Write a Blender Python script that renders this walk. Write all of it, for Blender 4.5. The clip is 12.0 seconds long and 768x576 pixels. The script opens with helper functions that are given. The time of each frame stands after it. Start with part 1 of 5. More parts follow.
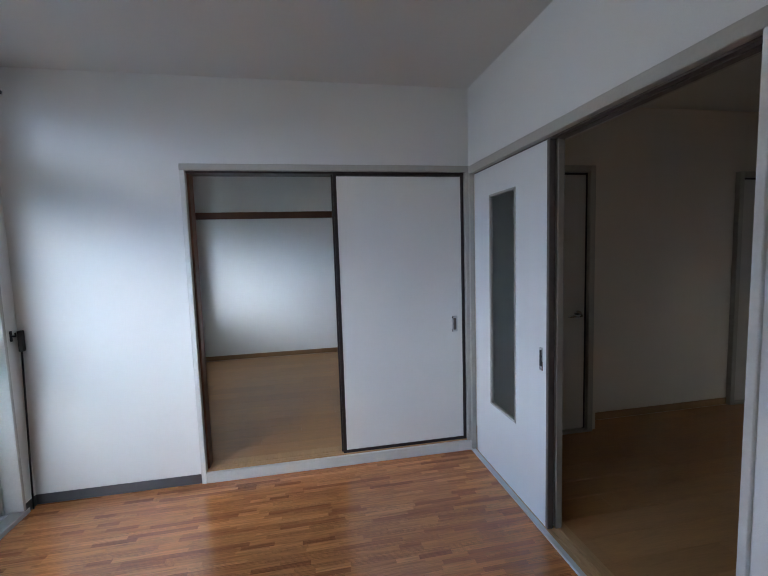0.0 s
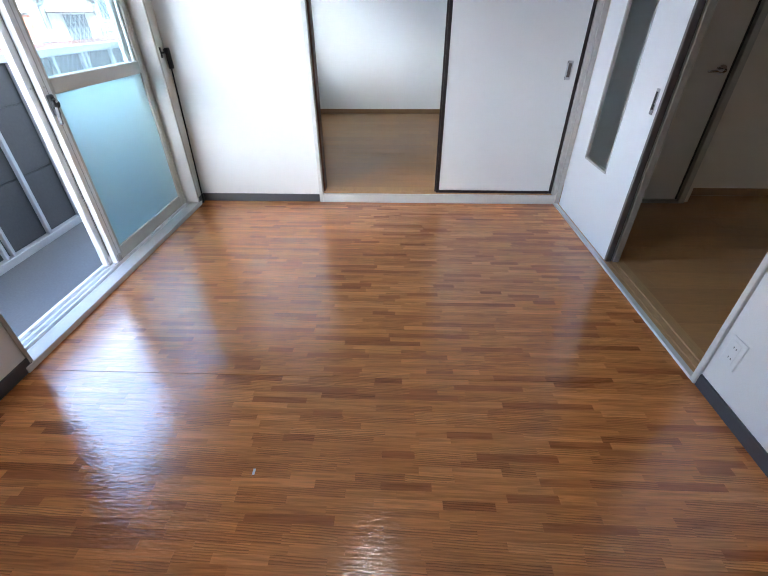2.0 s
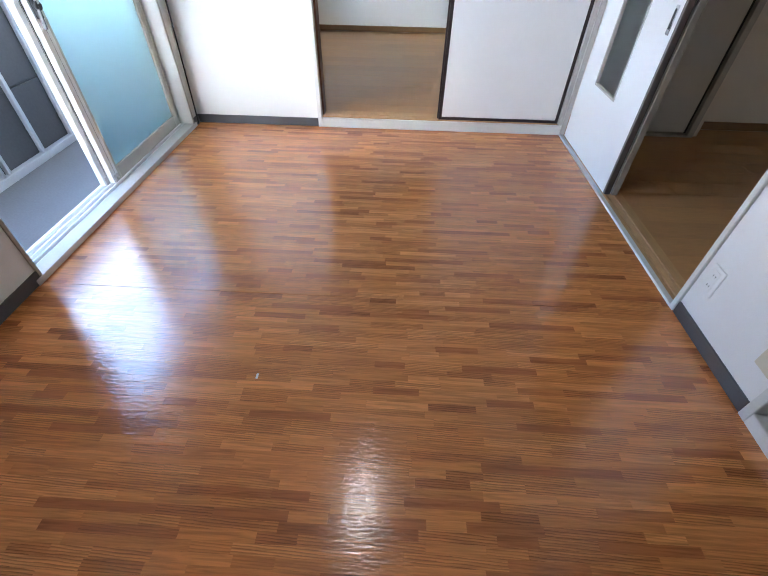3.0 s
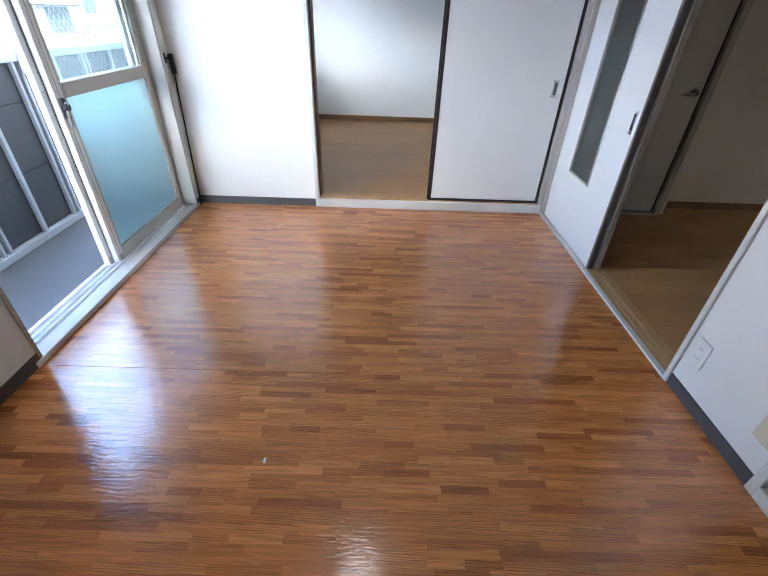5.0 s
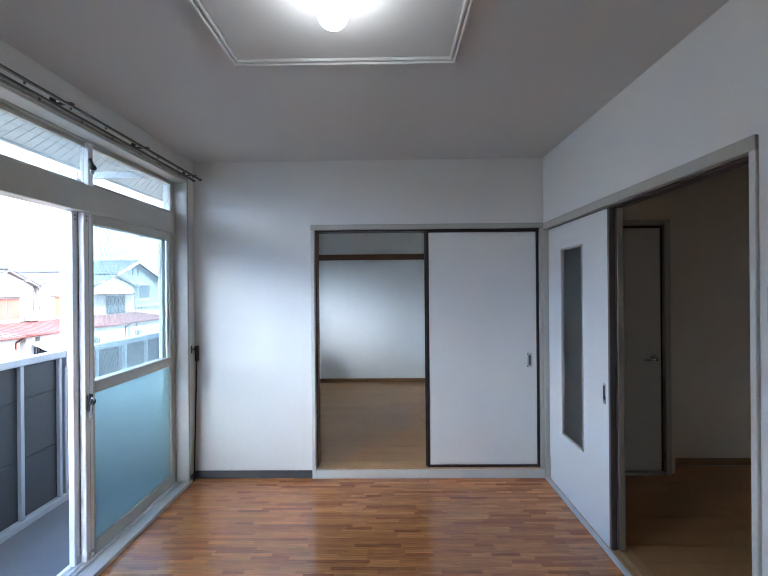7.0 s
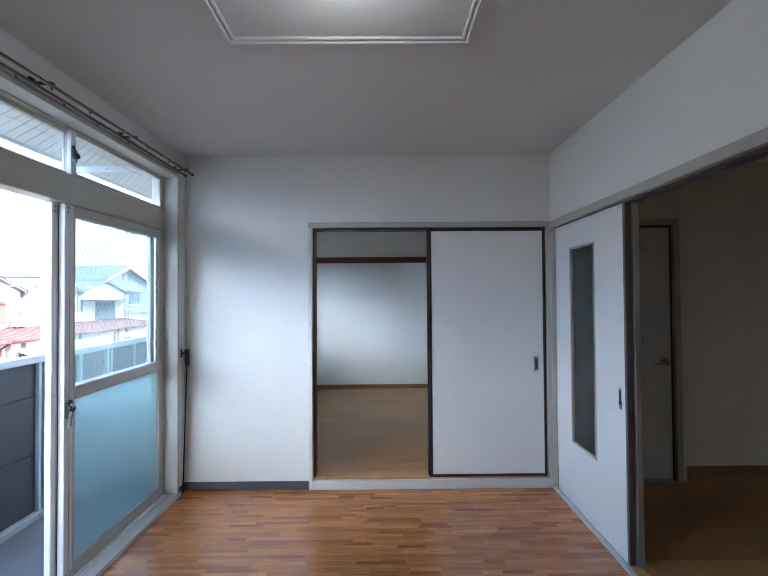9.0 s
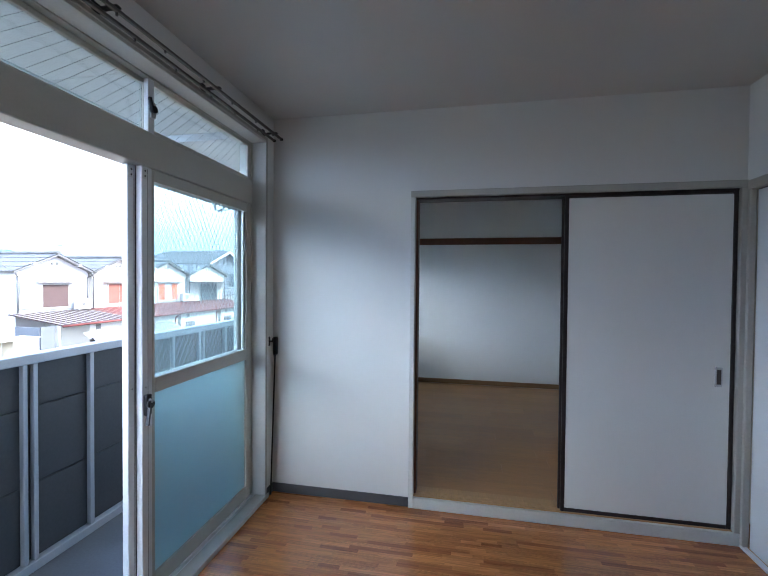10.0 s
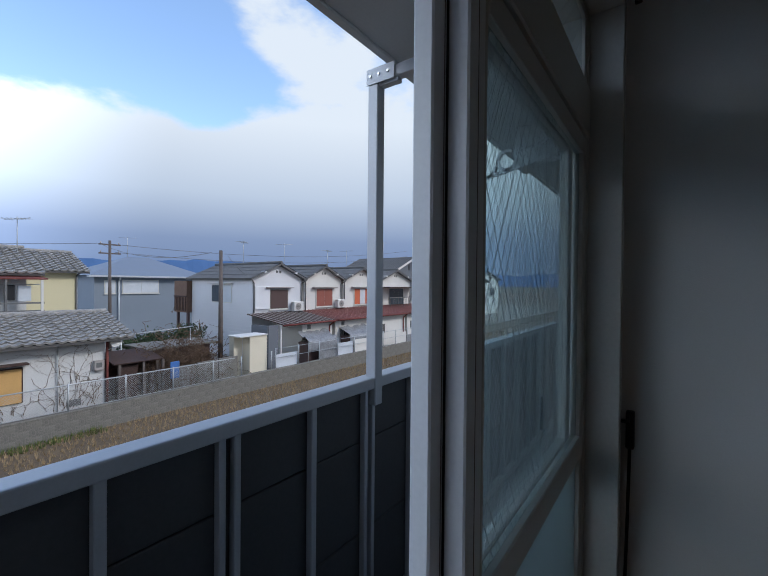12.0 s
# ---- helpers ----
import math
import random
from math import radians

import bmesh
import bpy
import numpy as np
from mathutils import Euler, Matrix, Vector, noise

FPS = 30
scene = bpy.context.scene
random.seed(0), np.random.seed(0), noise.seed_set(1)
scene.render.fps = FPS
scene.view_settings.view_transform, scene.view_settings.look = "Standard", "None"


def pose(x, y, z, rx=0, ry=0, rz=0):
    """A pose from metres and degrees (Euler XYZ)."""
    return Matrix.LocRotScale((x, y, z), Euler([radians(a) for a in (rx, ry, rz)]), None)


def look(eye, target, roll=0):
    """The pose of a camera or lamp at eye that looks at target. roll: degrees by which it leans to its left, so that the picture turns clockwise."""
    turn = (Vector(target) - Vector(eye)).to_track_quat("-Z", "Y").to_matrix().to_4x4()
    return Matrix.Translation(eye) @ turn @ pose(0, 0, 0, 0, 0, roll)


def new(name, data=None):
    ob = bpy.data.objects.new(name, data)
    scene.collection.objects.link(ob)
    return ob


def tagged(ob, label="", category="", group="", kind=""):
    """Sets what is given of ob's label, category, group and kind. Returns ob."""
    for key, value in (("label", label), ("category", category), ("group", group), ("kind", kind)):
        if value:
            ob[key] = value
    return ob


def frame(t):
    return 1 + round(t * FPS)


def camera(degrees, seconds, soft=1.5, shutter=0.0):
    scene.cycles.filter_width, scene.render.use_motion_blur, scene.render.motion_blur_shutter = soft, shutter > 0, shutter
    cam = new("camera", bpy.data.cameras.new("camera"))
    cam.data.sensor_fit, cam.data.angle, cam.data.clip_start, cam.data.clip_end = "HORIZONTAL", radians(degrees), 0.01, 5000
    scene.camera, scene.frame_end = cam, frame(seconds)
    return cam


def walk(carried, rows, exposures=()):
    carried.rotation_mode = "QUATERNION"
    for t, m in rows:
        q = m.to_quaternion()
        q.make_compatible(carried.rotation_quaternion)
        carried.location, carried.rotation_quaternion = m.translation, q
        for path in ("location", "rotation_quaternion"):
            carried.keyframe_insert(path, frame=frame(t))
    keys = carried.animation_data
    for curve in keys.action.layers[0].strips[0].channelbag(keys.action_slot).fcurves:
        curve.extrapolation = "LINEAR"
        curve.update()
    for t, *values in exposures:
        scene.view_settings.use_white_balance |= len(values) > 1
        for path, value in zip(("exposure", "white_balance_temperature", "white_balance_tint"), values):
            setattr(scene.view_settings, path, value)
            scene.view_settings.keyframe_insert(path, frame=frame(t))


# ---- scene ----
cam = camera(87.2, 12.0, soft=1.1)
PATH = [
    (0, (0.149, 0.227, 1.425), (0.519, 2.184, 1.246), -1.8),
    (0.5, (0.11, 0.133, 1.368), (0.285, 2.08, 0.946), -1.1),
    (1, (0.129, 0.04, 1.318), (0.136, 1.909, 0.607), -1.0),
    (1.5, (0.09, -0.048, 1.272), (0.02, 1.711, 0.323), -1.1),
    (2, (0.044, -0.135, 1.242), (-0.018, 1.509, 0.105), -0.3),
    (2.5, (0.053, -0.193, 1.23), (0.0, 1.345, -0.047), 1.0),
    (2.7, (0.062, -0.212, 1.223), (0.011, 1.29, -0.096), 1.3),
    (4.3, (0.052, -0.221, 1.239), (0.006, 1.114, -0.25), 0.5),
    (4.5, (0.034, -0.23, 1.222), (0.006, 1.151, -0.224), 1.0),
    (5, (-0.026, -0.231, 1.302), (-0.008, 1.424, 0.179), 2.1),
    (5.5, (0.011, -0.285, 1.415), (0.013, 1.634, 0.853), 1.3),
    (6, (0.051, -0.309, 1.479), (0.03, 1.676, 1.235), 0.4),
    (6.5, (0.048, -0.306, 1.486), (0.031, 1.692, 1.401), -0.3),
    (7, (0.045, -0.306, 1.485), (0.02, 1.694, 1.484), -0.5),
    (9, (-0.014, -0.171, 1.44), (-0.005, 1.829, 1.472), -0.4),
    (9.5, (-0.065, 0.071, 1.45), (-0.192, 2.067, 1.45), -0.2),
    (10, (-0.245, 0.343, 1.425), (-0.628, 2.306, 1.388), 0.5),
    (10.5, (-0.473, 0.619, 1.433), (-1.134, 2.506, 1.391), 0.0),
    (11, (-0.764, 0.877, 1.452), (-1.685, 2.652, 1.414), 0.4),
    (11.5, (-1.068, 1.069, 1.442), (-2.181, 2.73, 1.406), 0.9),
    (12, (-1.354, 1.318, 1.445), (-2.521, 2.942, 1.426), 0.5),
]
EXPOSURES = [(0, 3.2, 6150, 10), (0.5, 3.15, 6250, 10), (1.0, 3.3, 6400, 10), (1.5, 3.65, 6450, 10), (2.5, 4.1, 6450, 11), (4.5, 4.25, 6500, 11), (5.0, 4.0, 6400, 10), (5.5, 3.6, 6200, 10), (6.5, 3.4, 6050, 9),
             (9.5, 3.3, 6000, 9), (10.0, 2.75, 5900, 8), (10.5, 2.2, 5850, 8), (11.0, 1.5, 5850, 8), (11.5, 0.3, 5900, 8), (12.0, -0.05, 6050, 9)]
LAMP_STRENGTH = 4.4
walk(cam, [(t, look(eye, target, roll)) for t, eye, target, roll in PATH], EXPOSURES)

# ---- world and sun ----
world = bpy.data.worlds.new("sky")
scene.world = world
world.use_nodes = True
nt = world.node_tree
nt.nodes.clear()


def wnode(kind):
    return nt.nodes.new(kind)


SUN_ELEV, SUN_AZ = radians(38), radians(62)
sky = wnode("ShaderNodeTexSky")
sky.sky_type, sky.sun_disc, sky.sun_elevation, sky.sun_rotation = "NISHITA", False, SUN_ELEV, SUN_AZ
coord = wnode("ShaderNodeTexCoord")
stretch = wnode("ShaderNodeMapping")
stretch.inputs["Scale"].default_value = (1.0, 1.0, 2.2)
stretch.inputs["Location"].default_value = (3.1, -1.4, 0.8)
puffs = wnode("ShaderNodeTexNoise")
puffs.inputs["Scale"].default_value, puffs.inputs["Detail"].default_value, puffs.inputs["Roughness"].default_value = 3.1, 8, 0.55
nt.links.new(coord.outputs["Generated"], stretch.inputs["Vector"])
nt.links.new(stretch.outputs[0], puffs.inputs["Vector"])
split = wnode("ShaderNodeSeparateXYZ")
nt.links.new(coord.outputs["Generated"], split.inputs[0])
cover = wnode("ShaderNodeMapRange")
cover.inputs["From Min"].default_value, cover.inputs["From Max"].default_value = 0.40, 0.22
cover.inputs["To Min"].default_value, cover.inputs["To Max"].default_value = -0.07, 0.5
nt.links.new(split.outputs["Z"], cover.inputs["Value"])
add = wnode("ShaderNodeMath")
add.operation = "ADD"
nt.links.new(puffs.outputs["Fac"], add.inputs[0])
nt.links.new(cover.outputs[0], add.inputs[1])
west = wnode("ShaderNodeMapRange")
west.interpolation_type = "SMOOTHSTEP"
west.inputs["From Min"].default_value, west.inputs["From Max"].default_value = -0.68, -0.82
west.inputs["To Min"].default_value, west.inputs["To Max"].default_value = 0.20, -0.16
nt.links.new(split.outputs["X"], west.inputs["Value"])
high = wnode("ShaderNodeMapRange")
high.inputs["From Min"].default_value, high.inputs["From Max"].default_value = 0.48, 0.66
high.inputs["To Min"].default_value, high.inputs["To Max"].default_value = 0.0, -0.4
nt.links.new(split.outputs["Z"], high.inputs["Value"])
lid = wnode("ShaderNodeMath")
lid.operation = "ADD"
nt.links.new(add.outputs[0], lid.inputs[0])
nt.links.new(high.outputs[0], lid.inputs[1])
thin = wnode("ShaderNodeMath")
thin.operation = "ADD"
nt.links.new(lid.outputs[0], thin.inputs[0])
nt.links.new(west.outputs[0], thin.inputs[1])
edge = wnode("ShaderNodeMapRange")
edge.interpolation_type = "SMOOTHSTEP"
edge.inputs["From Min"].default_value, edge.inputs["From Max"].default_value = 0.46, 0.62
nt.links.new(thin.outputs[0], edge.inputs["Value"])
bank = wnode("ShaderNodeValToRGB")
bank.color_ramp.elements[0].position, bank.color_ramp.elements[0].color = 0.0, (0.27, 0.38, 0.64, 1)
bank.color_ramp.elements[1].position, bank.color_ramp.elements[1].color = 0.36, (1.25, 1.32, 1.4, 1)
e = bank.color_ramp.elements.new(0.10)
e.color = (0.40, 0.51, 0.76, 1)
bank.color_ramp.elements.new(0.2).color = (0.84, 0.95, 1.12, 1)
nt.links.new(split.outputs["Z"], bank.inputs[0])
cloud = wnode("ShaderNodeVectorMath")
cloud.operation = "SCALE"
cloud.inputs["Scale"].default_value = 4.5
nt.links.new(bank.outputs[0], cloud.inputs[0])
south = wnode("ShaderNodeVectorMath")
south.operation = "DOT_PRODUCT"
south.inputs[1].default_value = (-0.66, -0.72, 0.20)
nt.links.new(coord.outputs["Generated"], south.inputs[0])
glow = wnode("ShaderNodeMapRange")
glow.interpolation_type = "SMOOTHSTEP"
glow.inputs["From Min"].default_value, glow.inputs["From Max"].default_value = 0.30, 0.97
glow.inputs["To Min"].default_value, glow.inputs["To Max"].default_value = 5.5, 19.5
nt.links.new(south.outputs["Value"], glow.inputs["Value"])
nt.links.new(glow.outputs[0], cloud.inputs["Scale"])
mix = wnode("ShaderNodeMix")
mix.data_type = "RGBA"
nt.links.new(edge.outputs[0], mix.inputs[0])
clear = wnode("ShaderNodeVectorMath")
clear.operation = "SCALE"
clear.inputs["Scale"].default_value = 2.7
nt.links.new(sky.outputs[0], clear.inputs[0])
nt.links.new(clear.outputs[0], mix.inputs[6])
nt.links.new(cloud.outputs[0], mix.inputs[7])
back = wnode("ShaderNodeBackground")
back.inputs["Strength"].default_value = 0.12
nt.links.new(mix.outputs[2], back.inputs["Color"])
nt.links.new(back.outputs[0], wnode("ShaderNodeOutputWorld").inputs["Surface"])

sun = new("sun", bpy.data.lights.new("sun", "SUN"))
sun.data.energy, sun.data.angle, sun.data.color = 1.5, radians(10), (1.0, 0.95, 0.87)
sun.matrix_world = look((math.sin(SUN_AZ) * 50, math.cos(SUN_AZ) * 50, math.tan(SUN_ELEV) * 50), (0, 0, 0))


# ---- materials ----
def material(name, colour, rough=0.6, metal=0.0, vary=0.15, scale=4.0, fine=60.0, bump=0.1, stretch=(1, 1, 1), spec=0.5, rand=0.0):
    """Colour varied at two scales, roughness varied, fine relief; rand: change from piece to piece."""
    m = bpy.data.materials.new(name)
    m.use_nodes = True
    t = m.node_tree
    b = t.nodes["Principled BSDF"]
    b.inputs["Metallic"].default_value = metal
    b.inputs["Specular IOR Level"].default_value = spec
    tc = t.nodes.new("ShaderNodeTexCoord")
    mp = t.nodes.new("ShaderNodeMapping")
    mp.inputs["Scale"].default_value = stretch
    t.links.new(tc.outputs["Object"], mp.inputs["Vector"])
    big, small = t.nodes.new("ShaderNodeTexNoise"), t.nodes.new("ShaderNodeTexNoise")
    big.inputs["Scale"].default_value, small.inputs["Scale"].default_value = scale, fine
    big.inputs["Detail"].default_value, small.inputs["Detail"].default_value = 4, 3
    t.links.new(mp.outputs[0], big.inputs["Vector"])
    t.links.new(mp.outputs[0], small.inputs["Vector"])
    s = t.nodes.new("ShaderNodeMath")
    s.operation = "ADD"
    t.links.new(big.outputs["Fac"], s.inputs[0])
    t.links.new(small.outputs["Fac"], s.inputs[1])
    r = t.nodes.new("ShaderNodeMapRange")
    r.inputs["From Min"].default_value, r.inputs["From Max"].default_value = 0.6, 1.4
    r.inputs["To Min"].default_value, r.inputs["To Max"].default_value = 1 - vary, 1 + vary
    t.links.new(s.outputs[0], r.inputs["Value"])
    last = r.outputs[0]
    if rand:
        info = t.nodes.new("ShaderNodeObjectInfo")
        rr = t.nodes.new("ShaderNodeMapRange")
        rr.inputs["To Min"].default_value, rr.inputs["To Max"].default_value = 1 - rand, 1 + rand
        t.links.new(info.outputs["Random"], rr.inputs["Value"])
        mu = t.nodes.new("ShaderNodeMath")
        mu.operation = "MULTIPLY"
        t.links.new(last, mu.inputs[0])
        t.links.new(rr.outputs[0], mu.inputs[1])
        last = mu.outputs[0]
    v = t.nodes.new("ShaderNodeVectorMath")
    v.operation = "SCALE"
    v.inputs[0].default_value = colour[:3]
    t.links.new(last, v.inputs["Scale"])
    t.links.new(v.outputs[0], b.inputs["Base Color"])
    q = t.nodes.new("ShaderNodeMapRange")
    q.inputs["To Min"].default_value, q.inputs["To Max"].default_value = max(rough - 0.12, 0.03), min(rough + 0.12, 1)
    t.links.new(big.outputs["Fac"], q.inputs["Value"])
    t.links.new(q.outputs[0], b.inputs["Roughness"])
    if bump:
        bp = t.nodes.new("ShaderNodeBump")
        bp.inputs["Strength"].default_value, bp.inputs["Distance"].default_value = bump, 0.004
        t.links.new(small.outputs["Fac"], bp.inputs["Height"])
        t.links.new(bp.outputs[0], b.inputs["Normal"])
    return m


def strip_material(name, source, output):
    """Printed oak strips under a glossy embossed wear layer; tone changes from strip to strip."""
    m = bpy.data.materials.new(name)
    m.use_nodes = True
    t = m.node_tree
    b = t.nodes["Principled BSDF"]
    rnd = t.nodes.new(source)
    geo = t.nodes.new("ShaderNodeTexCoord")
    shift = t.nodes.new("ShaderNodeVectorMath")
    shift.operation = "MULTIPLY_ADD"
    comb = t.nodes.new("ShaderNodeCombineXYZ")
    k = t.nodes.new("ShaderNodeMath")
    k.operation = "MULTIPLY"
    k.inputs[1].default_value = 37.0
    t.links.new(rnd.outputs[output], k.inputs[0])
    for i in range(3):
        t.links.new(k.outputs[0], comb.inputs[i])
    shift.inputs[1].default_value = (1, 1, 1)
    t.links.new(geo.outputs["Object"], shift.inputs[0])
    t.links.new(comb.outputs[0], shift.inputs[2])
    mp = t.nodes.new("ShaderNodeMapping")
    mp.inputs["Scale"].default_value = (4, 70, 5)
    t.links.new(shift.outputs[0], mp.inputs["Vector"])
    grain = t.nodes.new("ShaderNodeTexNoise")
    grain.inputs["Scale"].default_value, grain.inputs["Detail"].default_value, grain.inputs["Distortion"].default_value = 1.6, 6, 0.6
    t.links.new(mp.outputs[0], grain.inputs["Vector"])
    # flat-sawn figure: long pointed arches, on some of the strips alone
    mp2 = t.nodes.new("ShaderNodeMapping")
    mp2.inputs["Scale"].default_value = (7, 34, 5)
    t.links.new(shift.outputs[0], mp2.inputs["Vector"])
    rings = t.nodes.new("ShaderNodeTexWave")
    rings.wave_type, rings.rings_direction, rings.wave_profile = "RINGS", "Z", "SAW"
    rings.inputs["Scale"].default_value, rings.inputs["Distortion"].default_value, rings.inputs["Detail"].default_value, rings.inputs["Detail Scale"].default_value = 1.3, 3.2, 3, 1.3
    t.links.new(mp2.outputs[0], rings.inputs["Vector"])
    pick = t.nodes.new("ShaderNodeTexWhiteNoise")
    pick.noise_dimensions = "1D"
    t.links.new(k.outputs[0], pick.inputs["W"])
    some = t.nodes.new("ShaderNodeMapRange")
    some.inputs["From Min"].default_value, some.inputs["From Max"].default_value = 0.52, 0.72
    some.inputs["To Min"].default_value, some.inputs["To Max"].default_value = 0.08, 0.55
    t.links.new(pick.outputs["Value"], some.inputs["Value"])
    line = t.nodes.new("ShaderNodeMapRange")
    line.inputs["From Min"].default_value, line.inputs["From Max"].default_value = 0.45, 1.0
    t.links.new(rings.outputs["Fac"], line.inputs["Value"])
    depth = t.nodes.new("ShaderNodeMath")
    depth.operation = "MULTIPLY"
    t.links.new(some.outputs[0], depth.inputs[0])
    t.links.new(line.outputs[0], depth.inputs[1])
    w = t.nodes.new("ShaderNodeMath")
    w.operation = "SUBTRACT"
    w.inputs[0].default_value = 1.0
    t.links.new(depth.outputs[0], w.inputs[1])
    tone = t.nodes.new("ShaderNodeValToRGB")
    els = tone.color_ramp.elements
    els[0].position, els[0].color = 0.0, (0.40, 0.132, 0.039, 1)
    els[1].position, els[1].color = 1.0, (0.748, 0.288, 0.091, 1)
    for p, c in ((0.14, (0.44, 0.147, 0.043, 1)), (0.22, (0.561, 0.198, 0.058, 1)), (0.75, (0.649, 0.237, 0.070, 1))):
        els.new(p).color = c
    t.links.new(rnd.outputs[output], tone.inputs[0])
    g = t.nodes.new("ShaderNodeMapRange")
    g.inputs["From Min"].default_value, g.inputs["From Max"].default_value = 0.32, 0.6
    g.inputs["To Min"].default_value, g.inputs["To Max"].default_value = 0.72, 1.10
    t.links.new(grain.outputs["Fac"], g.inputs["Value"])
    mu = t.nodes.new("ShaderNodeMath")
    mu.operation = "MULTIPLY"
    t.links.new(g.outputs[0], mu.inputs[0])
    t.links.new(w.outputs[0], mu.inputs[1])
    v = t.nodes.new("ShaderNodeVectorMath")
    v.operation = "SCALE"
    t.links.new(tone.outputs[0], v.inputs[0])
    t.links.new(mu.outputs[0], v.inputs["Scale"])
    t.links.new(v.outputs[0], b.inputs["Base Color"])
    emb = t.nodes.new("ShaderNodeTexNoise")
    emb.inputs["Scale"].default_value, emb.inputs["Detail"].default_value = 125, 3
    mp3 = t.nodes.new("ShaderNodeMapping")
    mp3.inputs["Scale"].default_value = (0.28, 1, 1)
    t.links.new(shift.outputs[0], mp3.inputs["Vector"])
    t.links.new(mp3.outputs[0], emb.inputs["Vector"])
    bp = t.nodes.new("ShaderNodeBump")
    bp.inputs["Strength"].default_value, bp.inputs["Distance"].default_value = 0.6, 0.0016
    t.links.new(emb.outputs["Fac"], bp.inputs["Height"])
    t.links.new(bp.outputs[0], b.inputs["Normal"])
    b.inputs["Roughness"].default_value = 0.115
    b.inputs["Specular IOR Level"].default_value = 1.0
    return m


def glass(name, colour, rough, bump=0.0, dust=0.0):
    m = bpy.data.materials.new(name)
    m.use_nodes = True
    t = m.node_tree
    b = t.nodes["Principled BSDF"]
    b.inputs["Base Color"].default_value = (*colour, 1)
    b.inputs["Transmission Weight"].default_value = 1.0
    b.inputs["Roughness"].default_value = rough
    b.inputs["IOR"].default_value = 1.45
    n = t.nodes.new("ShaderNodeTexNoise")
    n.inputs["Scale"].default_value = 300 if bump else 3
    bp = t.nodes.new("ShaderNodeBump")
    bp.inputs["Strength"].default_value, bp.inputs["Distance"].default_value = bump or 0.01, 0.001
    t.links.new(n.outputs["Fac"], bp.inputs["Height"])
    t.links.new(bp.outputs[0], b.inputs["Normal"])
    if dust:
        film, blend = t.nodes.new("ShaderNodeBsdfTranslucent"), t.nodes.new("ShaderNodeMixShader")
        film.inputs["Color"].default_value = (0.78, 0.88, 0.9, 1)
        blend.inputs[0].default_value = dust
        t.links.new(b.outputs[0], blend.inputs[1])
        t.links.new(film.outputs[0], blend.inputs[2])
        t.links.new(blend.outputs[0], t.nodes["Material Output"].inputs["Surface"])
    return m


PAPER = material("wallpaper", (0.75, 0.74, 0.715), 0.75, vary=0.03, scale=1.5, fine=220, bump=0.25)
CEIL = material("ceiling_paper", (0.70, 0.68, 0.645), 0.8, vary=0.03, scale=1.2, fine=200, bump=0.25)
KPAPER = material("kitchen_wallpaper", (0.68, 0.61, 0.51), 0.8, vary=0.03, scale=1.5, fine=220, bump=0.2)
TRIM = material("greige_paint", (0.44, 0.42, 0.375), 0.4, vary=0.06, scale=6, fine=90, bump=0.05)
SILLW = material("pale_sill_paint", (0.62, 0.61, 0.58), 0.4, vary=0.06, scale=6, fine=90, bump=0.05)
VINYL = material("grey_vinyl_base", (0.075, 0.075, 0.08), 0.35, vary=0.1, scale=8, fine=120, bump=0.06)
FUSUMA = material("fusuma_paper", (0.74, 0.735, 0.71), 0.7, vary=0.03, scale=3, fine=260, bump=0.15)
LACQUER = material("dark_lacquer", (0.018, 0.009, 0.008), 0.5, vary=0.2, scale=8, fine=90, bump=0.03)
DOORWHITE = material("white_door_sheet", (0.76, 0.76, 0.75), 0.45, vary=0.025, scale=2, fine=150, bump=0.06)
DARKEDGE = material("dark_grey_edge", (0.11, 0.09, 0.08), 0.4, vary=0.1, scale=8, fine=100, bump=0.03)
EDGE2 = material("grey_brown_edge", (0.30, 0.265, 0.22), 0.45, vary=0.08, scale=8, fine=100, bump=0.03)
BROWN = material("brown_wood", (0.13, 0.05, 0.022), 0.45, vary=0.2, scale=5, fine=60, bump=0.06, stretch=(0.3, 3, 3))
TRACK = material("pale_track_wood", (0.52, 0.30, 0.135), 0.55, vary=0.15, scale=6, fine=70, bump=0.05, stretch=(3, 0.3, 3))
OAK = material("light_oak_board", (0.45, 0.225, 0.085), 0.42, vary=0.16, scale=3, fine=22, bump=0.05, stretch=(0.5, 6, 6), rand=0.08)
OAKBASE = material("oak_base", (0.27, 0.15, 0.065), 0.4, vary=0.12, scale=5, fine=40, bump=0.04, stretch=(0.4, 4, 4))
ALU = material("cream_aluminium", (0.56, 0.55, 0.50), 0.35, 0.0, vary=0.04, scale=6, fine=120, bump=0.02)
# lifted to 0.86 so the meeting stiles carry sky light in their colour
ALUW = material("bright_lit_aluminium", (0.86, 0.87, 0.88), 0.35, 0.0, vary=0.04, scale=6, fine=120, bump=0.02)
ALUG = material("grey_rail_aluminium", (0.50, 0.51, 0.53), 0.38, 0.2, vary=0.06, scale=6, fine=120, bump=0.03)
PANEL = material("dark_grey_board", (0.068, 0.068, 0.07), 0.6, vary=0.14, scale=3, fine=70, bump=0.12)
BALC = material("grey_balcony_sheet", (0.15, 0.155, 0.165), 0.65, vary=0.15, scale=4, fine=80, bump=0.15)
CHROME = material("dull_chrome", (0.55, 0.55, 0.55), 0.28, 1.0, vary=0.06, scale=12, fine=90, bump=0.02)
